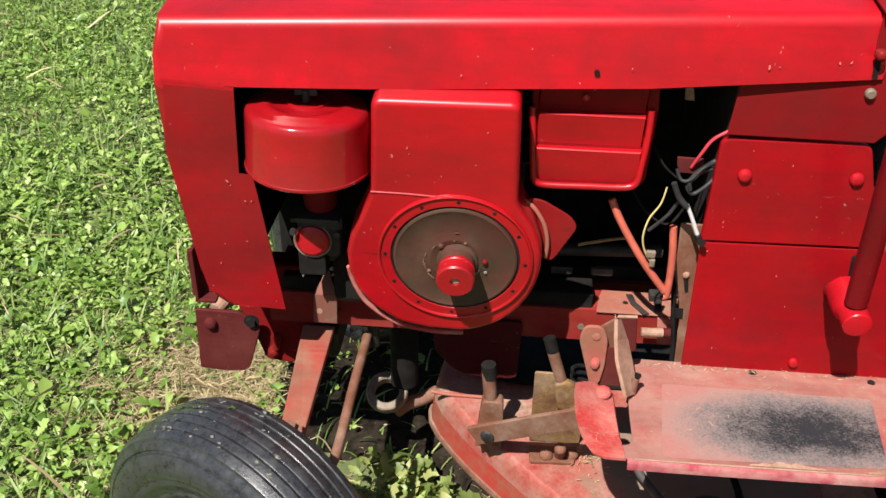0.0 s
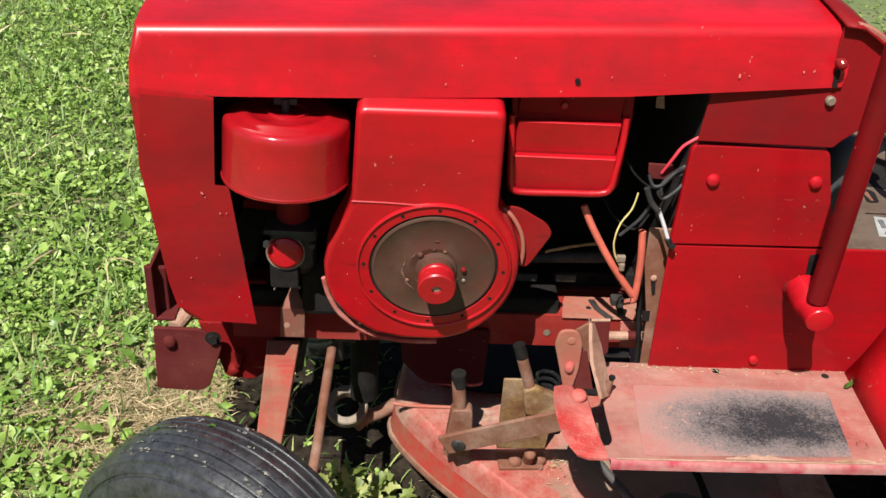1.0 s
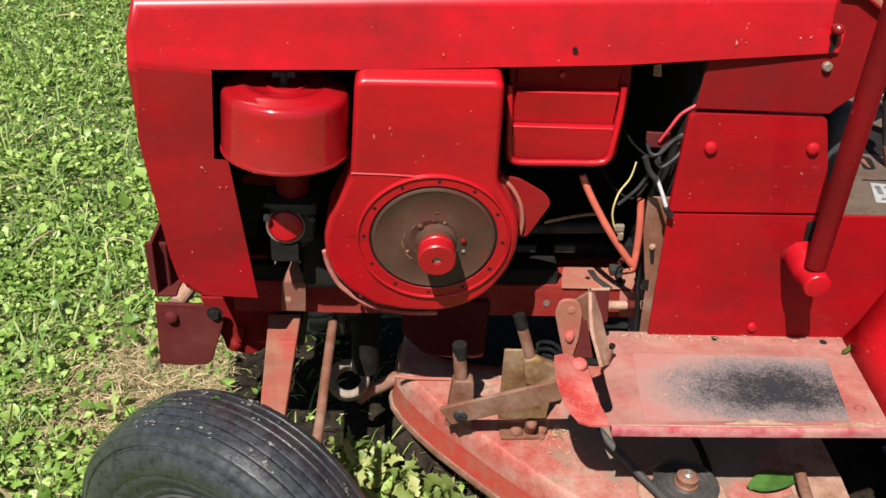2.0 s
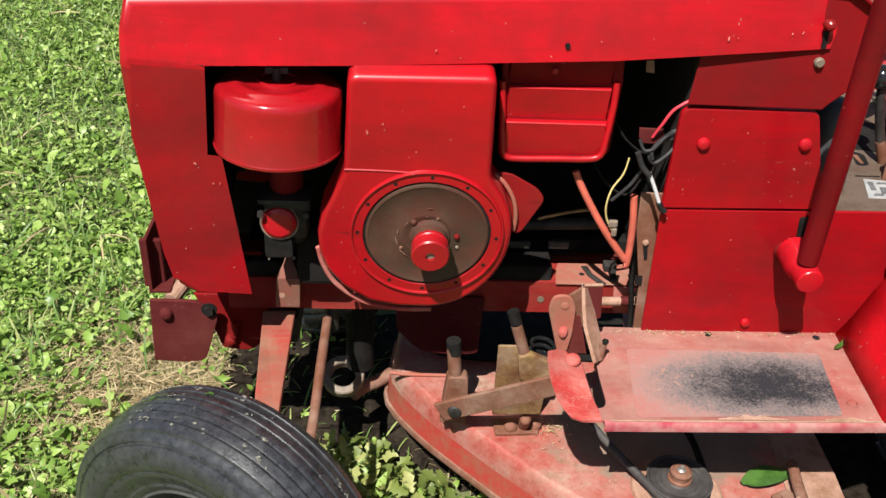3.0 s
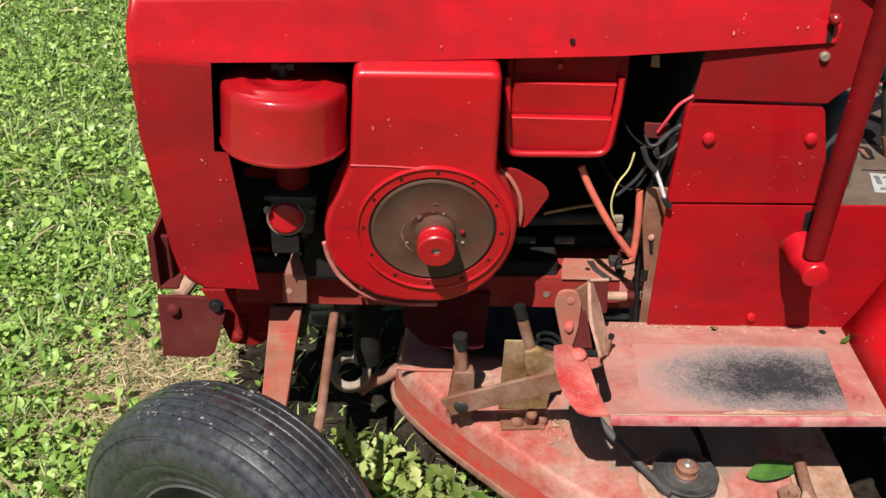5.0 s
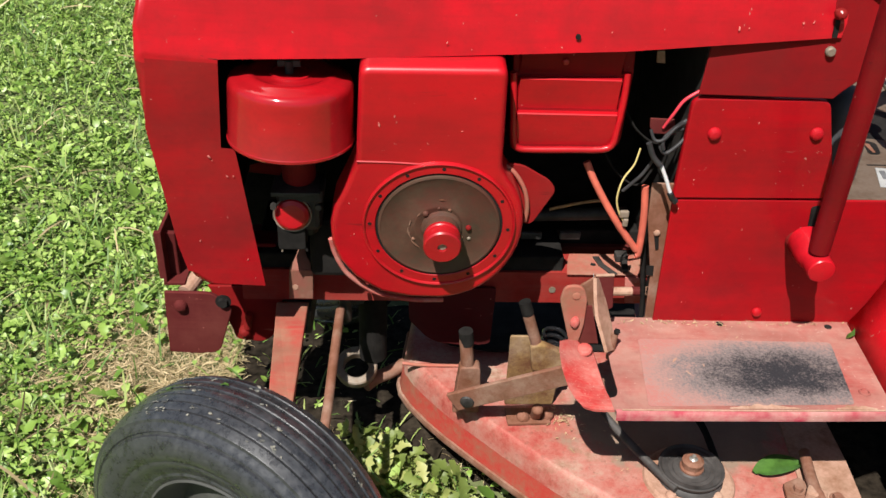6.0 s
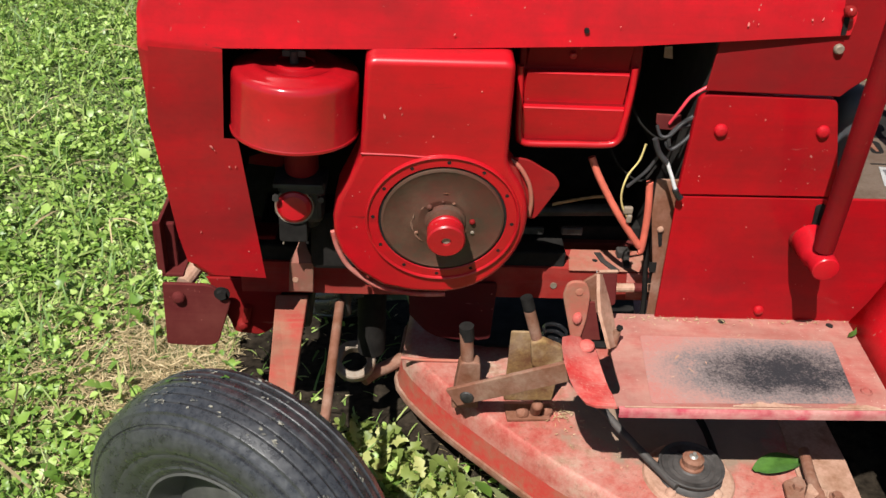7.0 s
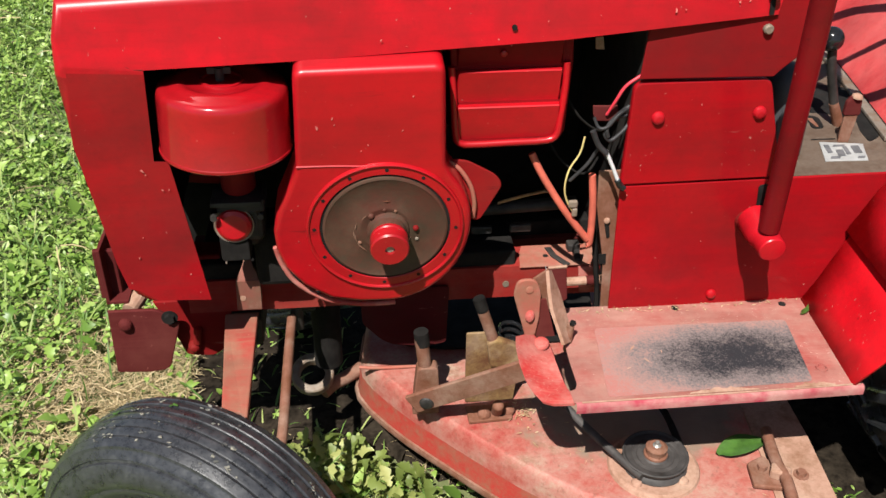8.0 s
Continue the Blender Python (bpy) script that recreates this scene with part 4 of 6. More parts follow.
def tunnel():
    z = 0.556
    t = part("transmission_cover", plate([(0.482, 0.034), (0.80, 0.034), (0.80, 0.43), (0.50, 0.43), (0.487, 0.20)], "z", z, 0.005, 0.0015), COVER, tractor, "dusty tan transmission cover")
    for name, a in (("gear_opening", [(0.576, 0.208), (0.588, 0.248), (0.611, 0.277), (0.640, 0.304), (0.665, 0.311), (0.708, 0.292), (0.705, 0.25), (0.696, 0.225), (0.672, 0.193), (0.652, 0.189), (0.631, 0.209), (0.605, 0.212)]),
                    ("oval_hole", rounded([(0.698, 0.241), (0.690, 0.18), (0.674, 0.130), (0.651, 0.114), (0.655, 0.15), (0.668, 0.19), (0.680, 0.235)], 0.008)),
                    ("lever_slot", rounded([(0.601, 0.206), (0.618, 0.197), (0.610, 0.160), (0.592, 0.160)], 0.008)),
                    ("brake_slot", [(0.576, 0.1265), (0.610, 0.1265), (0.610, 0.1295), (0.576, 0.1295)])):
        part(name, plate(a, "z", z + 0.0042, 0.0012, 0), BLACK, t)
    part("slot_guide", plate([(0.598, 0.195), (0.606, 0.192), (0.604, 0.166), (0.600, 0.166)], "z", z + 0.0054, 0.0006, 0), RUST, t)
    part("rear_strip", box((0, 0, 0.005), (0.014, 0.32, 0.006), 0.0015, Matrix.Translation((0.704, 0.27, z + 0.004)) @ Matrix.Rotation(-0.165, 4, "Z")), STEEL, t, "tan rear edge strip")
    part("rear_gap", box((0, 0, 0), (0.006, 0.32, 0.003), 0, Matrix.Translation((0.7145, 0.27, z + 0.0055)) @ Matrix.Rotation(-0.165, 4, "Z")), BLACK, t)
    s = part("shift_label", plate([(0.567, 0.065), (0.624, 0.063), (0.639, 0.109), (0.583, 0.119)], "z", z + 0.005, 0.0012, 0.0003), STICKER, t, "silver shift pattern sticker with dark bars")
    for x0, x1, y0, y1 in ((0.580, 0.587, 0.086, 0.109), (0.576, 0.589, 0.070, 0.076), (0.594, 0.610, 0.103, 0.108), (0.603, 0.609, 0.080, 0.103), (0.590, 0.600, 0.076, 0.094), (0.615, 0.626, 0.083, 0.104), (0.612, 0.622, 0.069, 0.074)):
        part("label_bar", plate([(x0, y0), (x1, y0), (x1 + 0.004, y1), (x0 + 0.004, y1)], "z", z + 0.0062, 0.0006, 0), INK, s)
    g = part("gear_lever", rod((0.619, 0.17, 0.595), (0.636, 0.17, 0.557), 0.0065, 0.008, n=14), RUST, tractor, "rusty gear lever with a black ball knob", 60)
    part("lever_sleeve", tube([(0.597, 0.17, 0.68), (0.604, 0.17, 0.645), (0.612, 0.17, 0.618), (0.620, 0.17, 0.593)], 0.0062, 12), CAST, g, "black lever sleeve", 60)
    part("knob", lathe([(0.0, -0.016)] + [(0.0165 * math.sin(math.pi * i / 14), -0.0165 * math.cos(math.pi * i / 14)) for i in range(1, 14)] + [(0.0, 0.0165)], Matrix.Translation((0.594, 0.17, 0.686)), 28), PLASTIC, g, "glossy black ball knob", 60)
    p = part("parking_lever", plate([(0.609, 0.557), (0.6235, 0.557), (0.6275, 0.604), (0.6085, 0.604)], "y", 0.118, 0.004, 0.001), RUST, tractor, "short rusty parking lever with a dark grip")
    part("grip", plate(rounded([(0.6065, 0.600), (0.6295, 0.600), (0.6275, 0.622), (0.615, 0.629), (0.607, 0.619)], 0.003), "y", 0.1165, 0.007, 0.0015), MAROON, p, "dark brown grip")
    part("grip_tip", dome((0.620, 0.1195, 0.624), (0.1, 0, 1), 0.0075, 0.006), DUSTY, p)
    col = part("steering_column", rod((0.46, MID, 0.56), (0.632, MID, 0.915), 0.014), CAST, tractor, "dark steering column")
    part("column_boot", lathe([(0.0, 0.125), (0.014, 0.123), (0.026, 0.115), (0.033, 0.10), (0.035, 0.08), (0.033, 0.062), (0.036, 0.05), (0.036, 0.0)], Matrix.Translation((0.511, 0.105, 0.556)), 32), BOOT, col, "dull grey rubber boot", 50)


tunnel()


def footrest():
    z = 0.374
    top = plate(rounded([(0.222, 0.033), (0.566, 0.027), (0.556, -0.150), (0.203, -0.152), (0.203, -0.131), (0.212, -0.129), (0.2165, -0.119), (0.2165, -0.076), (0.2185, -0.027)], [0.0, 0.0, 0.01, 0.0, 0.0, 0.006, 0.006, 0.0, 0.0]), "z", z - 0.003, 0.003, 0.001)
    f = part("footrest", top, FADED, tractor, "sun-faded red footrest with a worn black grit pad")
    part("front_lip", near_lip(z), LIP_RED, f, "", 40)
    # Pale colour carries the highlight along the lip's ridge.
    part("lip_bead", tube([(0.215, -0.1528, z + 0.0002), (0.33, -0.1528, z + 0.0002), (0.44, -0.1523, z + 0.0002), (0.556, -0.1508, z + 0.0002)], 0.0011, 6), DUSTY, f, "pale bead along the lip, its highlight in the colour")
    part("toe_flange", toe_flange(z), TOE_RED, f, "faded red upturned front flange", 40)
    part("grit_pad", plate(rounded([(0.262, -0.016), (0.517, -0.020), (0.501, -0.141), (0.248, -0.147)], 0.006), "z", z + 0.0002, 0.0006, 0.0002), PAD, f, "worn anti-slip pad, black in the middle")
    rag = random.Random(31)
    for x0, x1, wide in ((0.345, 0.43, 0.007), (0.475, 0.525, 0.006)):
        n = 18
        rows = [((x0 + (x1 - x0) * q / n, -0.1505, z + 0.0006), (x0 + (x1 - x0) * q / n + rag.gauss(0, 0.0008), -0.1495 + wide * math.sin(math.pi * (q + 0.2) / (n + 0.4)) * rag.uniform(0.35, 1.1), z + 0.0012)) for q in range(n + 1)]
        part("torn_edge", leaf_plate(rows, (0, 0, 0.0006)), DUSTY, f, "torn tan edge of the pad backing")
    for x, y, ln, an in ((0.300, -0.060, 0.012, 0.9), (0.312, -0.085, 0.008, 2.2), (0.286, -0.098, 0.006, 0.4), (0.395, -0.012, 0.007, 0.8), (0.335, -0.070, 0.006, 1.5), (0.268, -0.035, 0.006, 2.6)):
        d, e = Vector((math.cos(an), math.sin(an), 0)) * ln / 2, Vector((-math.sin(an), math.cos(an), 0)) * ln * 0.13
        q0 = Vector((x, y, z + 0.0009))
        part("scrape", leaf_plate([(q0 - d - e * 0.2, q0 - d + e * 0.2), (q0 - e + d * 0.2, q0 + e), (q0 + d - e * 0.2, q0 + d + e * 0.2)], (0, 0, 0.0004)), DUSTY, f)
    for x, y in ((0.3805, 0.0185), (0.5275, 0.0145)):
        part("bolt_hole", rod((x, y, z - 0.001), (x, y, z + 0.0006), 0.005, n=14), BLACK, f)
    for x, y, r in ((0.522, -0.119, 0.0065),):
        part("punch_mark", lathe([(r * 1.15, 0.0), (r * 1.05, 0.0022), (r * 0.8, 0.0024), (r * 0.7, 0.0), (0.0, 0.0002)], Matrix.Translation((x, y, z)), 20), FADED, f)
    return f


def near_lip(z):
    bm = bmesh.new()
    rows = [[bm.verts.new((x, y0 - d, z - h)) for d, h in ((0.0, 0.0), (0.004, 0.0015), (0.006, 0.005), (0.006, 0.0125))] for x, y0 in ((0.208, -0.152), (0.30, -0.152), (0.42, -0.1515), (0.560, -0.150))]
    for a, b in zip(rows, rows[1:]):
        for i in range(3):
            bm.faces.new((a[i], a[i + 1], b[i + 1], b[i]))
    return bm


def toe_flange(z):
    """The front end of the footrest, bent up in a curve."""
    bm = bmesh.new()
    rows = []
    for y, xi, xo, zo in ((-0.1535, 0.2050, 0.180, 0.3745), (-0.149, 0.2050, 0.168, 0.3755), (-0.138, 0.2048, 0.160, 0.379), (-0.1285, 0.2035, 0.156, 0.382), (-0.120, 0.2015, 0.153, 0.385), (-0.098, 0.2000, 0.149, 0.392), (-0.076, 0.1990, 0.148, 0.400), (-0.062, 0.1990, 0.150, 0.4045), (-0.050, 0.1985, 0.163, 0.398), (-0.040, 0.1980, 0.178, 0.388)):
        rows.append([bm.verts.new((xi + (xo - xi) * t, y, z + 0.0006 + (zo - z) * t ** 2.0)) for t in (0.0, 0.2, 0.4, 0.6, 0.8, 1.0)])
    for a, b in zip(rows, rows[1:]):
        for i in range(5):
            bm.faces.new((a[i], a[i + 1], b[i + 1], b[i]))
    g = bmesh.ops.extrude_face_region(bm, geom=bm.faces[:])
    bmesh.ops.translate(bm, vec=(0.002, 0, -0.0035), verts=[v for v in g["geom"] if isinstance(v, bmesh.types.BMVert)])
    return bm


footrest()


def pedal_bracket():
    """The bent strap and upright tab in front of the footrest."""
    p = part("pedal_bracket", plate(rounded([(0.153, 0.437), (0.157, 0.459), (0.181, 0.459), (0.188, 0.438), (0.188, 0.40), (0.184, 0.372), (0.173, 0.364)], [0.006, 0.012, 0.012, 0.006, 0.004, 0.004, 0.004]), "y", -0.02, 0.005), RUST_PINK, tractor, "rusty faded red bent pedal bracket")
    part("upright_tab", leaf_plate([((0.193, -0.012, 0.466), (0.206, 0.010, 0.452)), ((0.194, -0.024, 0.444), (0.210, -0.002, 0.431)), ((0.197, -0.036, 0.421), (0.216, -0.014, 0.412)), ((0.204, -0.050, 0.401), (0.223, -0.030, 0.388)), ((0.209, -0.060, 0.386), (0.222, -0.042, 0.377))], (0.004, -0.001, 0.001)), DUSTY, p, "upright steel tab scuffed to bare metal")
    scuff_rng = random.Random(21)
    for k in range(9):
        u, v = scuff_rng.uniform(0.1, 0.8), scuff_rng.uniform(0.05, 0.75)
        q = Vector((0.193, -0.012, 0.466)).lerp(Vector((0.204, -0.050, 0.401)), v).lerp(Vector((0.206, 0.010, 0.452)).lerp(Vector((0.223, -0.030, 0.388)), v), u)
        e = Vector((0.005, -0.017, -0.030)).normalized() * scuff_rng.uniform(0.004, 0.012)
        f = Vector((0.013, 0.022, -0.014)).normalized() * scuff_rng.uniform(0.0008, 0.002)
        off = Vector((-0.0016, -0.0005, 0.0004))
        part("scuff", leaf_plate([(q - e - f * 0.3 + off, q - e + f * 0.3 + off), (q - f + off, q + f + off), (q + e - f * 0.3 + off, q + e + f * 0.3 + off)], (0.0006, 0, 0)), BRIGHT, p)
    part("tab_pin", rod((0.2215, -0.041, 0.362), (0.2245, -0.038, 0.398), 0.0048, n=12), RUST, p, "brown steel pin")
    part("pin_nut", hexbolt((0.2262, -0.037, 0.402), (0.35, -0.8, 0.5), 0.0042, 0.004), BLACK, p, "black greasy nut")
    # Dark plate added where shade falls between strap and tab.
    part("shade_infill", plate([(0.179, 0.425), (0.196, 0.425), (0.211, 0.366), (0.177, 0.366)], "y", -0.016, 0.003, 0), MAROON, p, "dark plate standing in for the shade between strap and tab")
    # Dark face and pale top edge: the plate's shade and light in colour.
    part("tab_return", plate(rounded([(0.198, 0.463), (0.2215, 0.464), (0.2262, 0.414), (0.2130, 0.409), (0.200, 0.447)], [0.001, 0.003, 0.004, 0.003, 0.001]), "y", -0.004, 0.004, 0.0012), MAROON, p, "maroon return plate, its shade in the colour")
    part("lit_return_edge", tube([(0.198, -0.003, 0.4642), (0.2215, -0.003, 0.4652)], 0.0022, 6), DUSTY, p)
    part("bracket_bolt", dome((0.173, -0.02, 0.444), (0, -1, 0.1), 0.0055, 0.0012), RUST_PINK, p)
    part("web", plate([(0.179, 0.452), (0.197, 0.466), (0.200, 0.43), (0.204, 0.405), (0.185, 0.39)], "y", -0.009, 0.004, 0.001), RUST, p, "brown bracket web")
    part("bracket_bolt", lathe([(0.0072, 0.0), (0.007, 0.002), (0.005, 0.005), (0.0, 0.006)], along((0.1755, -0.019, 0.4035), (-0.2, -1, 0.2)) @ Matrix.Diagonal((0.9, 1.3, 1.0, 1.0)), 20), TOE_RED, p, "", 60)
    part("flange_bolt", dome((0.186, -0.048, 0.380), (-0.15, -0.2, 1), 0.0105, 0.006), TOE_RED, p)


pedal_bracket()


def lift_lever():
    a, b = Vector((0.4562, -0.038, 0.530)), Vector((0.4185, -0.112, 0.905))
    lev = part("lift_lever", rod(a, b, 0.0125, n=24), LEVER_RED, tractor, "long dark red tubular lift lever", 40)
    part("lever_hub", merge(lathe([(0.0, 0.033), (0.0135, 0.033), (0.0155, 0.0325), (0.0165, 0.031), (0.0165, 0.012), (0.0195, 0.006), (0.021, -0.004), (0.021, -0.03)], along((0.4585, -0.022, 0.512), (0.0, -1, -0.12)), 32)), RED, lev, "red lever hub", 30)
    part("lever_slot", plate(rounded([(0.464, 0.553), (0.476, 0.555), (0.488, 0.500), (0.468, 0.500)], 0.004), "y", 0.0242, 0.0014, 0), BLACK, lev, "dark slot in the panel behind the lever")
    part("pivot_shaft", rod((0.456, -0.01, 0.503), (0.456, 0.05, 0.503), 0.014), RED_DULL, lev)


lift_lever()


def fender():
    ys = (0.0235, -0.03, -0.09, -0.152)

    def sheet(prof, name, label, proud):
        bm = bmesh.new()
        rows = [[bm.verts.new((x - proud - 0.012 * (0.029 - y) / 0.184, y - 0.35 * max(0.0, z - 0.38) * (0.0255 - y) / 0.18, z + proud * 0.5)) for y in ys] for x, z in prof]
        for a, b in zip(rows, rows[1:]):
            for i in range(len(ys) - 1):
                bm.faces.new((a[i], a[i + 1], b[i + 1], b[i]))
        f = part(name, bm, FENDER_RED, tractor, label, 60)
        f.modifiers.new("sheet", "SOLIDIFY").thickness = 0.004
    sheet([(0.561, 0.372), (0.577, 0.402), (0.593, 0.442), (0.614, 0.49)], "fender_apron", "bright red sheet rising behind the footrest", 0.0)
    sheet([(0.606, 0.476), (0.635, 0.537), (0.67, 0.575), (0.74, 0.61), (0.86, 0.625), (1.0, 0.60)], "fender", "bright red rear fender", 0.011)
    slope = bmesh.new()
    rows = [[slope.verts.new((x + 0.16 * (y - 0.134), y, z)) for y in (0.034, 0.13, 0.25, 0.375, 0.5, 0.62, 0.74)] for x, z in ((0.684, 0.553), (0.70, 0.566), (0.74, 0.615), (0.79, 0.655), (0.86, 0.675), (1.05, 0.68))]
    for a, b in zip(rows, rows[1:]):
        for i in range(6):
            slope.faces.new((a[i], a[i + 1], b[i + 1], b[i]))
    part("seat_deck", slope, SEAT_RED, tractor, "sun-faded red seat deck", 60).modifiers.new("sheet", "SOLIDIFY").thickness = 0.004
    hubm = along((0.640, MID, 0.93), (0.48, 0, 0.88))
    wheel_rim = [(0.165 + 0.011 * math.cos(a), 0.011 * math.sin(a)) for a in (math.pi * 2 * i / 10 for i in range(11))]
    sw = part("steering_wheel", lathe(wheel_rim, hubm, 64), PLASTIC, tractor, "black steering wheel", 60)
    for a in (0.5, 2.6, 4.7):
        part("spoke", rod(hubm @ Vector((0, 0, -0.02)), hubm @ Vector((0.16 * math.cos(a), 0.16 * math.sin(a), 0)), 0.007), CAST, sw)
    part("seat_pan", box((1.04, MID, 0.74), (0.36, 0.4, 0.09), 0.03), PLASTIC, tractor, "black seat")
    for y in (0.0, 2 * MID):
        turned = along((0.95, y, 0.262), (0, -1 if y < MID else 1, 0))
        wheel = part("rear_wheel", lathe([(0.10, 0.08), (0.13, 0.095), (0.2, 0.1), (0.245, 0.085), (0.26, 0.06), (0.265, 0.0), (0.26, -0.06), (0.245, -0.085), (0.2, -0.1), (0.10, -0.08)], turned, 64), TYRE, tractor, "black rear tyre", 40)
        for k in range(26):
            for q in (-1, 1):
                mm = turned @ Matrix.Rotation(2 * math.pi * k / 26 + q * 0.06, 4, "Z") @ Matrix.Translation((0.262, 0, q * 0.045)) @ Matrix.Rotation(q * 0.6, 4, "X")
                part("lug", box((0, 0, 0), (0.024, 0.02, 0.10), 0.003, mm, 1), TYRE, wheel)
        part("rim", lathe([(0.0, 0.03), (0.09, 0.03), (0.12, 0.08), (0.125, 0.07), (0.1, 0.0), (0.0, 0.0)], turned, 48), RIM, wheel)


fender()


def wiring():
    part("fuel_hose", tube([(0.180, 0.055, 0.595), (0.195, 0.05, 0.565), (0.226, 0.048, 0.515), (0.259, 0.05, 0.470)], 0.0047, 10), HOSE, tractor, "faded orange rubber hose", 60)
    part("fuel_hose", tube([(0.257, 0.05, 0.565), (0.262, 0.05, 0.52), (0.263, 0.05, 0.468), (0.259, 0.05, 0.462)], 0.0047, 10), HOSE, tractor, "faded orange rubber hose", 60)
    part("wire", tube([(0.240, 0.04, 0.622), (0.236, 0.04, 0.60), (0.225, 0.04, 0.579), (0.221, 0.04, 0.555), (0.225, 0.042, 0.535), (0.234, 0.044, 0.518)], 0.0013, 7), YELLOW, tractor, "yellow wire", 60)
    part("wire", tube([(0.296, 0.03, 0.702), (0.280, 0.03, 0.69), (0.271, 0.032, 0.672), (0.264, 0.04, 0.650)], 0.0020, 7), WIRE_RED, tractor, "pinkish red wire", 60)
    part("wire", tube([(0.285, 0.02, 0.565), (0.279, 0.018, 0.575), (0.272, 0.018, 0.591), (0.262, 0.02, 0.612)], 0.0025, 7), PALE, tractor, "pale taped lead", 60)
    part("connector", tube([(0.288, 0.016, 0.562), (0.283, 0.016, 0.567), (0.279, 0.016, 0.574)], 0.0042, 8), PLASTIC, tractor)
    part("connector", tube([(0.243, 0.018, 0.640), (0.251, 0.018, 0.622), (0.262, 0.018, 0.610)], 0.0037, 8), GREY, tractor, "grey connector boots", 60)
    part("wire", tube([(0.255, 0.03, 0.612), (0.246, 0.032, 0.592), (0.236, 0.034, 0.578), (0.226, 0.038, 0.564)], 0.0023, 7), GREY, tractor, "grey sleeve", 60)
    part("wire_loop", tube([(0.286, 0.034, 0.652), (0.270, 0.03, 0.648), (0.260, 0.028, 0.633), (0.268, 0.028, 0.622), (0.282, 0.03, 0.632), (0.290, 0.034, 0.64)], 0.0025, 8), GREY, tractor, "looped grey cable", 60)
    part("wire_loop", tube([(0.289, 0.036, 0.662), (0.274, 0.032, 0.652), (0.262, 0.026, 0.640), (0.264, 0.026, 0.628)], 0.0027, 8), GREY, tractor, "looped grey cable", 60)
    part("terminal_bracket", plate([(0.247, 0.661), (0.277, 0.660), (0.281, 0.640), (0.252, 0.641), (0.248, 0.65)], "y", 0.042, 0.003, 0.001), MAROON, tractor, "dark terminal bracket")
    part("wire", tube([(0.152, 0.12, 0.489), (0.170, 0.12, 0.494), (0.190, 0.12, 0.499), (0.210, 0.12, 0.503), (0.224, 0.12, 0.504)], 0.0022, 6), TAN_WIRE, tractor, "dusty tan wire", 60)
    for k, (x0, z0) in enumerate(((0.205, 0.60), (0.222, 0.66))):
        part("wire", tube([(x0, 0.08, z0), (x0 + 0.02, 0.075, z0 - 0.03), (x0 + 0.05, 0.08, z0 - 0.05), (x0 + 0.07, 0.09, z0 - 0.03)], 0.0018, 6), BLACK, tractor, "black wire", 60)
    part("wire_joint", merge(box((0.234, 0.043, 0.528), (0.012, 0.006, 0.010), 0.002), box((0.237, 0.043, 0.516), (0.007, 0.006, 0.012), 0.002)), STEEL, tractor, "dusty wire joint")
    part("wire", tube([(0.246, 0.03, 0.652), (0.252, 0.026, 0.640), (0.262, 0.024, 0.642), (0.274, 0.026, 0.656), (0.287, 0.034, 0.660)], 0.0022, 7), GREY, tractor, "grey cable", 60)
    for x, z in ((0.136, 0.429), (0.191, 0.430)):
        part("grey_bracket", box((x, 0.15, z), (0.030, 0.006, 0.012), 0.002), PULLEY, tractor, "dull grey bracket deep in the engine bay")
    part("pipe", rod((0.11, 0.16, 0.455), (0.27, 0.16, 0.462), 0.009, n=14), CAST, tractor, "dark pipe deep in the engine bay", 40)
    part("pale_tab", plate(rounded([(0.2470, 0.7380), (0.2560, 0.7390), (0.2590, 0.7230), (0.2480, 0.7240)], 0.001), "y", 0.06, 0.003, 0.0006), DUSTY, tractor, "small pale tab under the hood")


wiring()



def paint_chips(parent, face, spots, seed):
    """Small bare spots in the enamel; face(x, z) gives how far forward the painted face lies."""
    r = random.Random(seed)
    for x, z, size in spots:
        bm = bmesh.new()
        ang, long = r.uniform(0.6, 2.4), r.uniform(1.0, 2.2)
        ring = []
        for k in range(8):
            a = 2 * math.pi * k / 8
            u, v = 0.62 * math.cos(a) * size * long * r.uniform(0.6, 1.15), 0.62 * math.sin(a) * size * r.uniform(0.5, 1.1)
            px, pz = x + u * math.cos(ang) - v * math.sin(ang), z + u * math.sin(ang) + v * math.cos(ang)
            ring.append(bm.verts.new((px, face(px, pz) - 0.0004, pz)))
        bm.faces.new(ring)
        g = bmesh.ops.extrude_face_region(bm, geom=bm.faces[:])
        bmesh.ops.translate(bm, vec=(0, 0.0006, 0), verts=[v for v in g["geom"] if isinstance(v, bmesh.types.BMVert)])
        part("paint_chip", bm, CHIP, parent)


def hood_face(x, z):
    return -0.0123 + 0.045 * (x + 0.21) + max(0.0, 0.742 - z) * 0.11 + max(0.0, z - 0.782) * 0.16


def housing_face(x, z):
    return -0.0045 - (z - 0.533) * math.tan(radians(6.8))


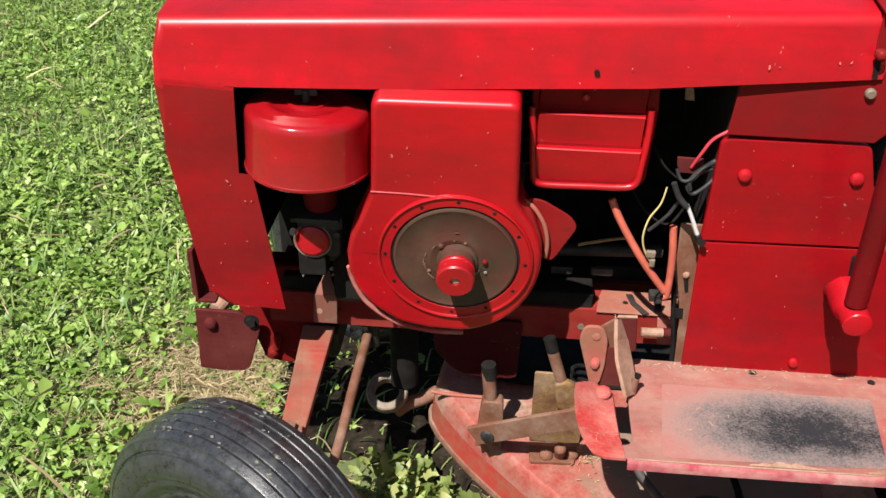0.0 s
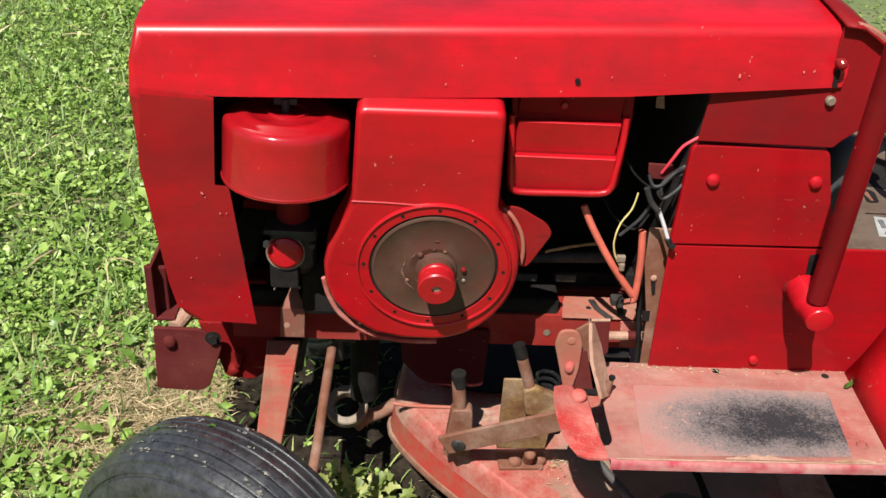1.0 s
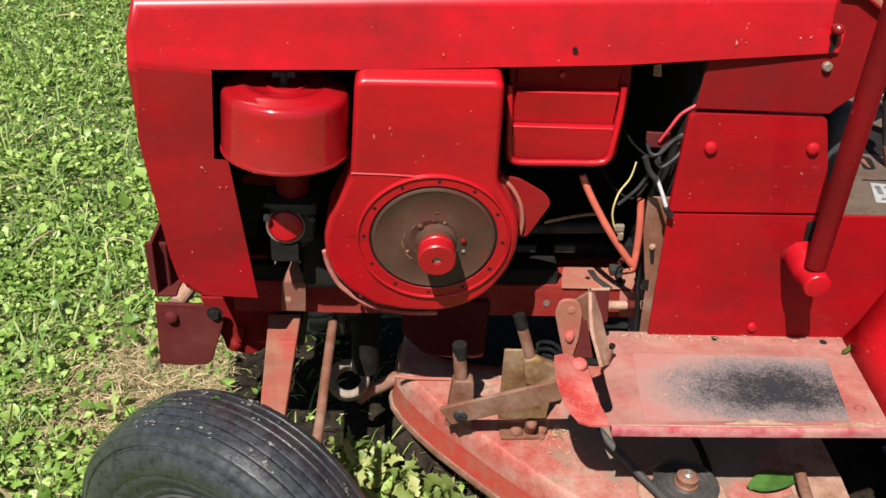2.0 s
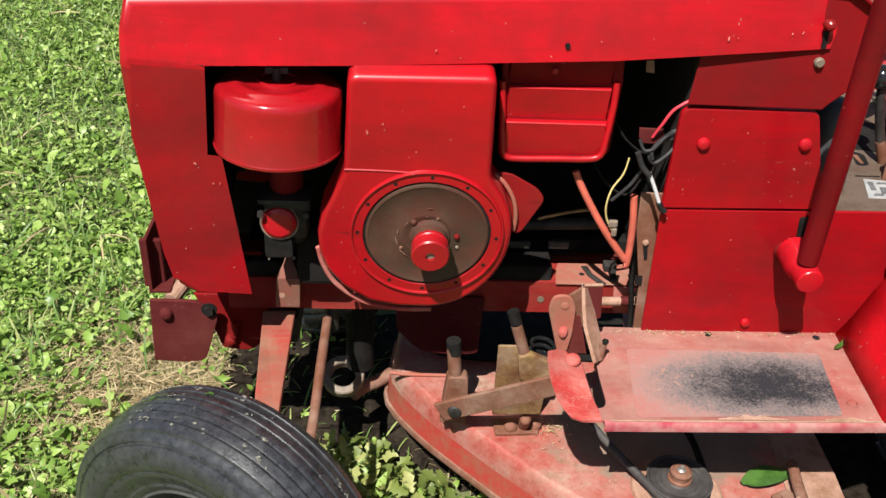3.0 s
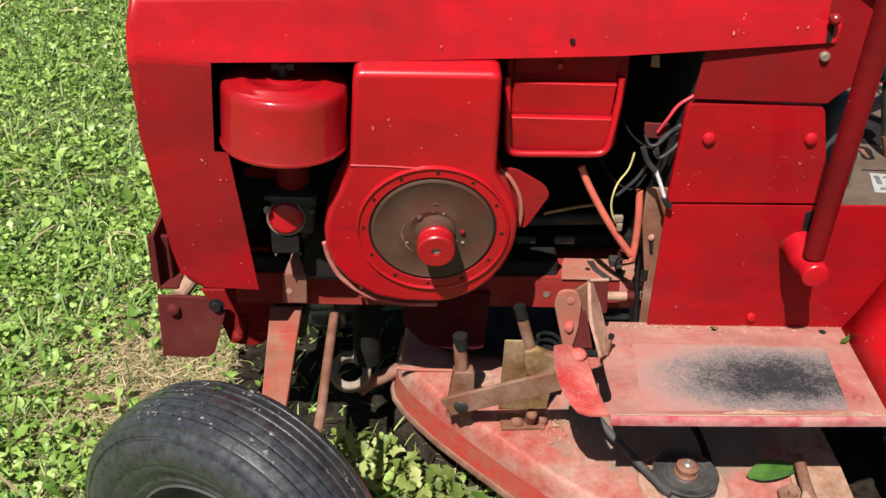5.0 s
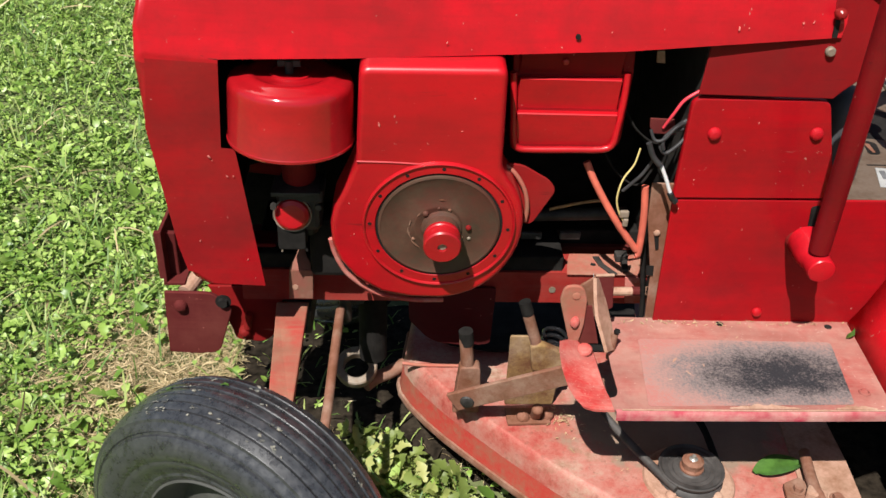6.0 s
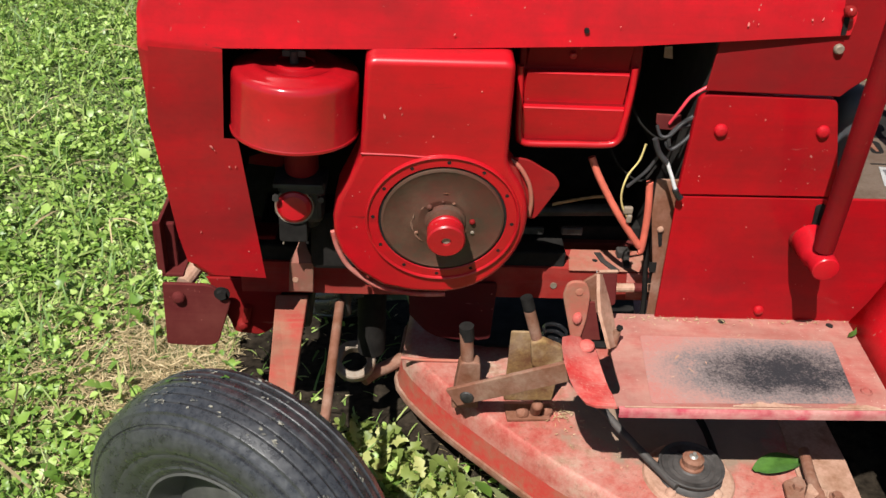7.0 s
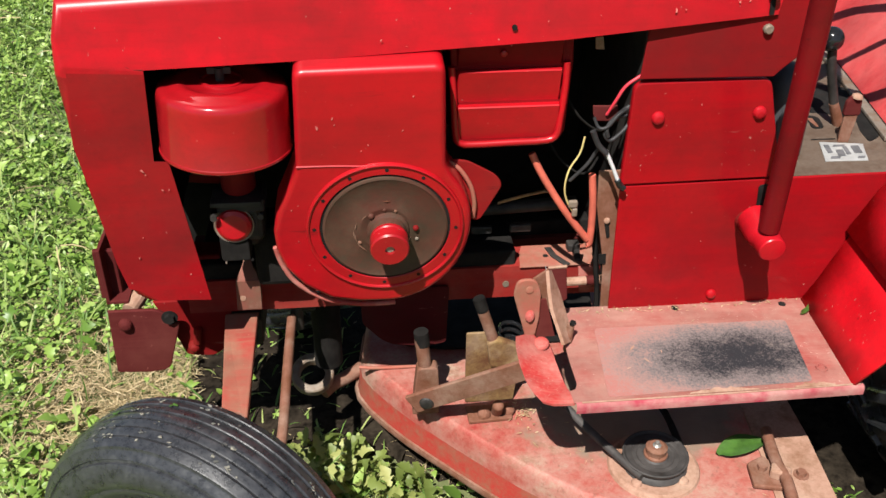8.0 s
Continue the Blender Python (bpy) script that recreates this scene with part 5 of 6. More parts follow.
paint_chips(hood_ob, lambda x, z: hood_face(x, z) - 0.0022, [(-0.271, 0.622, 0.0022), (-0.268, 0.617, 0.0012), (-0.253, 0.595, 0.0014), (-0.246, 0.595, 0.0012), (-0.295, 0.500, 0.0016), (-0.24, 0.470, 0.0013), (-0.286, 0.530, 0.001)], 2)
paint_chips(hood_ob, hood_face, [(-0.002, 0.765, 0.0016), (0.320, 0.784, 0.0022), (0.331, 0.7845, 0.0012), (0.025, 0.757, 0.0009), (0.404, 0.7915, 0.0016), (0.392, 0.7905, 0.0022), (0.178, 0.778, 0.0012), (0.236, 0.782, 0.001)], 3)
paint_chips(block, housing_face, [(-0.075, 0.675, 0.0024), (-0.058, 0.686, 0.0016), (-0.056, 0.678, 0.0012), (0.03, 0.71, 0.0014), (-0.02, 0.651, 0.0011), (-0.028, 0.643, 0.0009), (0.018, 0.668, 0.001), (-0.111, 0.566, 0.0012), (-0.106, 0.52, 0.001)], 5)
paint_chips(tractor, lambda x, z: 0.0252, [(0.296, 0.5475, 0.0016), (0.383, 0.518, 0.0013), (0.469, 0.433, 0.0012), (0.345, 0.452, 0.001), (0.402, 0.474, 0.001), (0.325, 0.405, 0.0012)], 7)
paint_chips(tractor, lambda x, z: 0.0242, [(0.308, 0.589, 0.0012), (0.372, 0.666, 0.0011), (0.412, 0.602, 0.001), (0.352, 0.625, 0.0009)], 8)

# ---- mower deck ----
deck = base("mower_deck", (0.28, 0.12, 0.0), "weathered red mower deck hung under the tractor", "mower deck")
DECK_Z = 0.188


def deck_shell():
    out = [(-0.047, 0.205), (-0.044, 0.182), (-0.030, 0.152), (-0.005, 0.115), (0.024, 0.078), (0.060, 0.038), (0.110, -0.016), (0.165, -0.072), (0.24, -0.135), (0.34, -0.185), (0.44, -0.205), (0.575, -0.20), (0.575, 0.02), (0.56, 0.40), (0.05, 0.46), (-0.03, 0.34)]
    n = len(out)
    cen = Vector((0.28, 0.12))

    def band(levels, cap):
        bm = bmesh.new()
        rings = [[bm.verts.new((*(cen + (Vector(p) - cen) * k), z)) for p in out] for k, z in levels]
        for a, b in zip(rings, rings[1:]):
            for i in range(n):
                bm.faces.new((a[i], a[(i + 1) % n], b[(i + 1) % n], b[i]))
        if cap:
            bm.faces.new(rings[-1])
        return bm
    top = part("deck_shell", band(((0.985, 0.148), (0.980, 0.161), (0.973, 0.1725), (0.963, 0.1805), (0.950, 0.1855), (0.934, DECK_Z)), True), DECK_RED, deck, "scuffed faded-red pressed steel top", 40)
    part("rolled_rim", band(((1.008, 0.096), (1.016, 0.0995), (1.017, 0.104), (1.011, 0.1085), (1.0, 0.110)), False), RUST, top, "rust-tan rolled rim", 40)
    part("skirt", band(((1.0, 0.108), (0.995, 0.118), (0.985, 0.148)), False), SKIRT, top, "rust-stained red skirt", 40)
    return top


shell = deck_shell()
# Black plate laid where the engine's shade falls on the deck.
part("deck_shade_plate", plate(rounded([(0.02, 0.20), (0.10, 0.182), (0.20, 0.188), (0.33, 0.185), (0.36, 0.36), (0.05, 0.38)], 0.02), "z", DECK_Z + 0.003, 0.004, 0.001), BLACK, shell, "black plate standing in for the shade on the deck under the engine")
part("spindle_plate", lathe([(0.0, 0.006), (0.056, 0.006), (0.060, 0.004), (0.062, 0.0)], Matrix.Translation((0.345, -0.085, DECK_Z)), 40), DUSTY, deck, "dusty round spindle plate")
for x, y in ((0.312, -0.118), (0.374, -0.120)):
    part("plate_bolt", dome((x, y, DECK_Z + 0.005), (0, 0, 1), 0.0075, 0.006), DUSTY, deck)
pul = part("pulley", lathe([(0.0, 0.017), (0.016, 0.017), (0.018, 0.015), (0.024, 0.0145), (0.0255, 0.0155), (0.031, 0.015), (0.0325, 0.016), (0.039, 0.0165), (0.042, 0.019), (0.044, 0.018), (0.0415, 0.012), (0.038, 0.0095), (0.0415, 0.007), (0.044, 0.002), (0.041, 0.0)], Matrix.Translation((0.345, -0.085, DECK_Z + 0.006)), 48), PULLEY, deck, "black belt pulley", 30)
part("spindle_nut", merge(lathe([(0.016, 0.0), (0.016, 0.003), (0.0135, 0.005), (0.0135, 0.010), (0.0145, 0.011), (0.0145, 0.014), (0.010, 0.017), (0.0, 0.017)], Matrix.Translation((0.345, -0.085, 0.2105)), 20), hexbolt((0.345, -0.085, 0.2145), (0, 0, 1), 0.0145, 0.008)), RUST, pul, "rusty spindle nut", 30)
part("stud_tip", lathe([(0.0065, -0.002), (0.006, 0.001), (0.003, 0.003), (0.0026, 0.007), (0.0, 0.0076)], Matrix.Translation((0.345, -0.085, 0.2265)), 16), BRIGHT, pul, "bright worn stud tip", 40)
part("drive_belt", tube([(0.318, -0.118, 0.205), (0.29, -0.072, 0.208), (0.25, -0.01, 0.22), (0.20, 0.08, 0.24)], 0.006, 8), PULLEY, deck, "", 60)
part("drive_belt", tube([(0.385, -0.07, 0.205), (0.38, 0.0, 0.212), (0.35, 0.08, 0.22), (0.30, 0.15, 0.24)], 0.0055, 6), BLACK, deck, "", 60)
LINK = (Vector((0.194, -0.040, 0.3365)) - Vector((0.026, 0.022, 0.225)))
turn = Matrix(((LINK.normalized()), (Vector((0.25, 1, 0.1)) - LINK.normalized() * LINK.normalized().dot(Vector((0.25, 1, 0.1)))).normalized(), Vector((0, 0, 0)))).transposed()
turn.col[2] = turn.col[0].cross(turn.col[1])
link = part("lift_link", box((LINK.length / 2, 0, 0), (LINK.length, 0.006, 0.033), 0.0015, Matrix.Translation((0.027, 0.022, 0.2295)) @ turn.to_4x4()), RUST, deck, "rusty flat lift link")
part("link_bolt", dome((0.0475, 0.013, 0.239), (-0.2, -1, 0), 0.0105, 0.006), CAST, link, "dark round link bolt")
lift = part("lift_rod", rod((0.0435, 0.055, 0.318), (0.050, 0.053, 0.255), 0.0095, n=16), RUST, deck, "rusty lift rod with a black sleeve")
part("rod_sleeve", rod((0.0430, 0.055, 0.330), (0.0455, 0.055, 0.308), 0.0102, n=16), BLACK, lift, "black rubber sleeve with the rod's shade")
lift = part("lift_rod", rod((0.128, 0.06, 0.356), (0.147, 0.06, 0.296), 0.0080, n=16), RUST, deck, "rusty lift rod with a black sleeve")
# Black here also stands in for shade on the rod's top.
part("rod_sleeve", rod((0.122, 0.062, 0.376), (0.128, 0.06, 0.357), 0.0086, n=16), BLACK, lift, "black rubber sleeve with the rod's shade")
part("rod_foot", plate(rounded([(0.134, 0.305), (0.150, 0.312), (0.182, 0.297), (0.184, 0.262), (0.140, 0.262)], 0.006), "y", 0.05, 0.012, 0.003), MOTTLED, deck)
part("clevis", plate(rounded([(0.037, 0.274), (0.066, 0.274), (0.068, 0.235), (0.068, 0.190), (0.030, 0.190), (0.033, 0.235)], [0.007, 0.007, 0, 0, 0, 0]), "y", 0.043, 0.02, 0.002), RUST, deck, "rusty clevis block")
ang = part("angle_bracket", plate(rounded([(0.107, 0.316), (0.137, 0.316), (0.160, 0.298), (0.178, 0.292), (0.184, 0.262), (0.178, 0.19), (0.107, 0.19)], 0.003), "y", 0.062, 0.004, 0.001), MOTTLED, deck, "mottled yellow-brown angle bracket")
part("bracket_foot", plate([(0.106, 0.050), (0.174, 0.052), (0.170, 0.020), (0.108, 0.017)], "z", DECK_Z + 0.001, 0.005, 0.001), RUST, ang)
part("tee_stud", merge(rod((0.150, 0.036, 0.19), (0.148, 0.016, 0.222), 0.008, n=14), dome((0.148, 0.016, 0.222), (-0.04, -0.5, 0.8), 0.0082, 0.006)), RUST, ang, "rusty stud", 50)
for x, y, d in ((0.132, 0.030, (-0.5, -0.4, 0.7)), (0.165, 0.035, (0.4, -0.2, 0.8))):
    part("foot_nut", dome((x, y, DECK_Z + 0.005), d, 0.0095, 0.012), RUST, ang)
# Pale tube put in for the bright line where the deck's shade begins.
part("shade_border", tube([(-0.043, 0.154, 0.191), (-0.018, 0.150, 0.191), (0.016, 0.149, 0.191), (0.052, 0.150, 0.190)], 0.0028, 8), RUST_PINK, deck, "pale raised line for the bright border of the deck's shade", 60)
part("coil_spring", tube([(0.178 + 0.017 * math.cos(a), 0.105 + 0.017 * math.sin(a), 0.245 + 0.0020 * a) for a in (0.52 * i for i in range(44))], 0.0030, 6, 2), PLASTIC, deck, "black coil spring", 60)
part("pull_rod", tube([(-0.102, 0.182, 0.121), (-0.085, 0.198, 0.124), (-0.066, 0.213, 0.122), (-0.04, 0.232, 0.125)], 0.011, 10), RUST, deck, "rusty bent rod end", 60)
part("corner_plate", plate([(0.508, 0.034), (0.578, 0.034), (0.576, -0.055), (0.566, -0.165), (0.558, -0.198), (0.480, -0.198), (0.494, -0.11)], "z", DECK_Z - 0.001, 0.004, 0.001), DUSTY, deck, "dusty tan bare corner plate")
hinge = part("chute_hinge", plate(rounded([(0.469, -0.099), (0.494, -0.088), (0.515, -0.116), (0.500, -0.148), (0.463, -0.139)], 0.003), "z", DECK_Z + 0.003, 0.007, 0.002), RUST, deck, "rusty chute hinge plate")
part("hinge_rod", tube([(0.513, -0.050, 0.206), (0.506, -0.09, 0.206), (0.503, -0.12, 0.206), (0.505, -0.138, 0.205), (0.499, -0.178, 0.203)], 0.0078, 12), RUST, hinge, "rusty round hinge rod", 60)
part("hinge_block", box((0.502, -0.127, 0.204), (0.026, 0.017, 0.016), 0.003, Matrix.Translation((0.502, -0.127, 0)) @ Matrix.Rotation(-0.5, 4, "Z") @ Matrix.Translation((-0.502, 0.127, 0))), DUSTY, hinge, "worn bright block")
for x, y in ((0.484, -0.112), (0.536, -0.121)):
    part("hinge_bolt", hexbolt((x, y, DECK_Z + (0.010 if x < 0.5 else 0.003)), (0, 0, 1), 0.007, 0.006, 0.004), RUST, hinge)

# a fallen leaf on the deck
bm = bmesh.new()
rows = []
for i in range(25):
    t = i / 24
    w = 0.0172 * math.sin(math.pi * (0.03 + 0.955 * t ** 0.85)) ** 0.75
    rows.append([bm.verts.new((0.438 + 0.073 * t - 0.004 * s, -0.079 + 0.022 * t + s * w, DECK_Z + 0.006 + 0.006 * abs(s) * (0.5 + 0.5 * t) + 0.005 * math.sin(4 * t) + 0.0008 * math.sin(9 * i * 0.7) * abs(s))) for s in (-1, -0.5, 0, 0.5, 1)])
for a, b in zip(rows, rows[1:]):
    for q in range(4):
        bm.faces.new((a[q], a[q + 1], b[q + 1], b[q]))
fallen = part("leaf", bm, LEAF, None, "single green leaf lying on the mower deck", 80)
tagged(fallen, category="leaf")


scrap = leaf_plate([((0.541, -0.012, 0.3755), (0.545, -0.006, 0.377)), ((0.545, -0.016, 0.380), (0.552, -0.004, 0.381)), ((0.552, -0.012, 0.381), (0.556, 0.000, 0.383)), ((0.556, -0.004, 0.378), (0.558, 0.002, 0.379))], (0, 0, 0.0006))
tagged(part("leaf", scrap, LEAF, None, "small green leaf scrap on the footrest's corner", 60), category="leaf")


# ---- lawn plants ----
def scatter(name, count, area, rng, shape, size, tilt, mat, label, keep, lift=(0.0, 0.03), fold=0.25, rosette=1):
    """One object of many small leaves, folded along the midrib: shape is a strip of (along, half width, rise) rows."""
    x0, x1, y0, y1 = area
    px, py = rng.uniform(x0, x1, count), rng.uniform(y0, y1, count)
    ok = keep(px, py, rng)
    px, py = px[ok], py[ok]
    vigour = rng.uniform(0, 1, len(px)) ** 1.6
    yaw = rng.uniform(0, 2 * np.pi, len(px))
    if rosette > 1:
        turn_by = np.tile(np.arange(rosette) * 2 * np.pi / rosette, len(px))
        px, py, vigour, yaw = (np.repeat(a, rosette) for a in (px, py, vigour, yaw))
        yaw = yaw + turn_by + rng.normal(0, 0.3, len(px))
        px, py = px + 0.004 * np.cos(yaw), py + 0.004 * np.sin(yaw)
        vigour = np.clip(vigour + rng.normal(0, 0.15, len(px)), 0, 1)
    n = len(px)
    tip = rng.uniform(*tilt, n)
    s = size[0] + (size[1] - size[0]) * vigour
    roll = rng.normal(0, 0.4, n)
    pz = np.array([lawn_height(a, b) for a, b in zip(px, py)]) + rng.uniform(*lift, n)
    d = np.stack([np.cos(yaw) * np.cos(tip), np.sin(yaw) * np.cos(tip), np.sin(tip)], 1)
    sx = np.stack([-np.sin(yaw), np.cos(yaw), np.zeros(n)], 1)
    up = np.cross(d, sx)
    side = sx * np.cos(roll)[:, None] + up * np.sin(roll)[:, None]
    up = np.cross(d, side)
    rows = len(shape)
    V = np.zeros((n, rows * 3, 3))
    o = np.stack([px, py, pz], 1)
    slim = rng.uniform(0.75, 1.25, n)
    bend = rng.normal(0, 0.1, n)
    for i, (a, w, r) in enumerate(shape):
        c = o + (s * a)[:, None] * d + (s * (r + bend * a * a))[:, None] * up
        for j in (-1, 0, 1):
            jig = rng.normal(0, 0.035, (n, 3)) * s[:, None] * (abs(j) and w > 0.05)
            V[:, 3 * i + 1 + j] = c + j * (s * w * slim)[:, None] * side + (s * w * fold * abs(j))[:, None] * up + jig
    quads = np.array([(3 * i + j, 3 * i + j + 1, 3 * i + j + 4, 3 * i + j + 3) for i in range(rows - 1) for j in (0, 1)])
    F = (quads[None] + (np.arange(n) * rows * 3)[:, None, None]).reshape(-1, 4)
    me = bpy.data.meshes.new(name)
    me.vertices.add(n * rows * 3)
    me.vertices.foreach_set("co", V.ravel())
    me.loops.add(F.size)
    me.loops.foreach_set("vertex_index", F.ravel().astype(np.int32))
    me.polygons.add(len(F))
    me.polygons.foreach_set("loop_start", np.arange(0, F.size, 4, dtype=np.int32))
    me.update(calc_edges=True)
    me.materials.append(mat)
    return tagged(new(name, me), label=label, category="lawn", kind="stuff")


def bare(px, py):
    """How bare the lawn is: worn soil in front of the wheel, and cleared over the shade sheet under the tractor."""
    b = np.exp(-(((px + 0.46) / 0.21) ** 2 + ((py - 0.33) / 0.21) ** 2)) * 1.03
    b = np.maximum(b, np.exp(-(((px + 0.42) / 0.11) ** 2 + ((py - 0.42) / 0.13) ** 2)))
    under = (px > -0.345) & (px < 1.1) & (py > np.where(px > 0.55, -0.14, 0.1)) & (py < 0.62)
    return np.where(under, 0.97, b)


def green(px, py, rng):
    patch = np.array([noise.noise(Vector((a * 2.3, b * 2.3, 4.0))) for a, b in zip(px, py)])
    return rng.uniform(0, 1, len(px)) > np.maximum(bare(px, py), 0.25 - 0.6 * patch)


def grassy(px, py, rng):
    return rng.uniform(0, 1, len(px)) > bare(px, py) * 0.97


def dry(px, py, rng):
    open_air = ~((px > -0.34) & (px < 1.1) & (py > np.where(px > 0.55, -0.14, 0.12)) & (py < 0.62))
    return (rng.uniform(0, 1, len(px)) < 0.2 + bare(px, py)) & (open_air | (rng.uniform(0, 1, len(px)) < 0.15))


OVAL = [(0.0, 0.05, 0.0), (0.25, 0.28, 0.03), (0.65, 0.3, 0.05), (1.0, 0.03, -0.04)]
LEAFLET = [(0.0, 0.03, 0.0), (0.22, 0.2, 0.02), (0.52, 0.36, 0.04), (0.82, 0.37, 0.02), (1.0, 0.15, -0.03)]
SPADE = [(0.0, 0.02, 0.0), (0.3, 0.035, 0.05), (0.42, 0.2, 0.07), (0.62, 0.27, 0.08), (0.84, 0.17, 0.03), (1.0, 0.015, -0.06)]
RAGGED = [(0.0, 0.03, 0.0), (0.12, 0.13, 0.02), (0.2, 0.08, 0.03), (0.36, 0.24, 0.05), (0.45, 0.14, 0.05), (0.62, 0.3, 0.07), (0.72, 0.18, 0.04), (0.88, 0.17, 0.0), (1.0, 0.01, -0.06)]
STRIP = [(0.0, 0.03, 0.0), (0.5, 0.028, 0.06), (0.85, 0.02, 0.02), (1.0, 0.004, -0.06)]
rng = np.random.default_rng(7)
NEAR, WIDE = (-2.7, 0.5, -0.7, 3.2), (-5.0, 5.0, -4.6, 5.4)


def lawn_fade(px, py, cx, cy, reach, soft, rng):
    return rng.uniform(0, 1, len(px)) < np.clip((reach - np.hypot(px - cx, py - cy)) / soft, 0.0, 1.0)


def near_lawn(px, py, rng):
    """Thins the dense near lawn out softly towards the wider one."""
    return rng.uniform(0, 1, len(px)) < np.clip((1.0 - np.hypot((px + 1.1) / 1.6, (py - 1.25) / 1.95)) / 0.3, 0.0, 1.0)


def near_green(px, py, rng):
    return green(px, py, rng) & near_lawn(px, py, rng)


def near_grass(px, py, rng):
    return grassy(px, py, rng) & near_lawn(px, py, rng)


def wide_green(px, py, rng):
    return green(px, py, rng) & lawn_fade(px, py, 0.0, 0.4, 5.0, 2.6, rng)


def wide_grass(px, py, rng):
    return grassy(px, py, rng) & lawn_fade(px, py, 0.0, 0.4, 5.0, 2.6, rng)


def clumped(px, py, rng):
    """Where the broad-leaved weeds stand in clumps."""
    crowd = np.array([noise.noise(Vector((a * 3.1, b * 3.1, 9.0))) for a, b in zip(px, py)])
    return near_green(px, py, rng) & (rng.uniform(0, 1, len(px)) < np.clip(0.45 + 1.1 * crowd, 0.05, 1.0))


# Near-black sheet: the shade on the ground under the tractor, put into colour.
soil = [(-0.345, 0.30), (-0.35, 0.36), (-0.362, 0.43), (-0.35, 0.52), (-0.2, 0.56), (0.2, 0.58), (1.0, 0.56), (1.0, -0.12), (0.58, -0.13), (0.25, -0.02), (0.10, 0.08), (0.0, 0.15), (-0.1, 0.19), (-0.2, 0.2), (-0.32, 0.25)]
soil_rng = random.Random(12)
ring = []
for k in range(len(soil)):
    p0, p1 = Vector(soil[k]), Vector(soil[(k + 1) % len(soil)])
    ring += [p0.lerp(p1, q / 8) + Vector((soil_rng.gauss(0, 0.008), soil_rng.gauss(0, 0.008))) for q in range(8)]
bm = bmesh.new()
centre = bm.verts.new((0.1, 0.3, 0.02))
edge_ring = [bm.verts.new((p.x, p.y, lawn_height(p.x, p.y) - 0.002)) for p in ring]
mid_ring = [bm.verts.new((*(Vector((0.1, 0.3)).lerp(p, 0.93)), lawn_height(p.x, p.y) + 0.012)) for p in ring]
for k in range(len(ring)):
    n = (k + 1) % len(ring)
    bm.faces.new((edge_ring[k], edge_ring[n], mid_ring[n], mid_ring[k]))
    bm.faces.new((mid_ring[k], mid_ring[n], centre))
tagged(part("soil_shade", bm, SHADE_SOIL, None, "near-black sheet standing in for the shade on the soil under the tractor", 60), category="ground", kind="structure")
scatter("clover_leaves", 34000, NEAR, rng, LEAFLET, (0.008, 0.0165), (-0.15, 0.5), CLOVER, "dense green clover leaves in threes", near_green, (0.004, 0.034), 0.22, 3)
scatter("weed_leaves", 26000, NEAR, rng, OVAL, (0.008, 0.024), (-0.3, 0.8), CLOVER, "small green weed leaves", near_green)
scatter("dry_stalks", 900, NEAR, rng, STRIP, (0.05, 0.12), (0.0, 0.45), STRAW, "long dry stalks lying in the lawn", near_grass, (0.01, 0.04), 0.0)
scatter("broad_leaves", 10500, NEAR, rng, SPADE, (0.015, 0.036), (0.1, 0.85), CLOVER, "pale green broad weed leaves in clumps", clumped, (0.006, 0.022), 0.3, 6)
scatter("ragged_leaves", 5200, NEAR, rng, RAGGED, (0.018, 0.036), (-0.1, 0.9), CLOVER, "pale green ragged weed leaves", near_green, (0.015, 0.04))
scatter("weed_leaves", 60000, WIDE, rng, OVAL, (0.014, 0.04), (-0.2, 0.9), CLOVER, "green clover and weed leaves", wide_green)
scatter("grass_blades", 38000, NEAR, rng, STRIP, (0.03, 0.075), (0.1, 1.2), BLADE, "short green grass blades", near_grass, (0.0, 0.02), 0.0)
scatter("grass_blades", 36000, WIDE, rng, STRIP, (0.04, 0.09), (0.1, 1.2), BLADE, "short green grass blades", wide_grass, (0.0, 0.01), 0.0)
scatter("straw", 19000, (-0.72, -0.2, -0.02, 0.7), rng, STRIP, (0.012, 0.036), (-0.1, 0.3), STRAW, "dry tan grass clippings on the bare spot", lambda x, y, r: r.uniform(0, 1, len(x)) < bare(x, y) * ((x < -0.335) | (y < 0.06)), (0.004, 0.018), 0.0)
scatter("straw", 62000, (-1.3, 0.6, -0.4, 0.9), rng, STRIP, (0.008, 0.032), (-0.1, 0.35), STRAW, "dry tan grass clippings on bare soil", dry, (0.0, 0.014), 0.0)
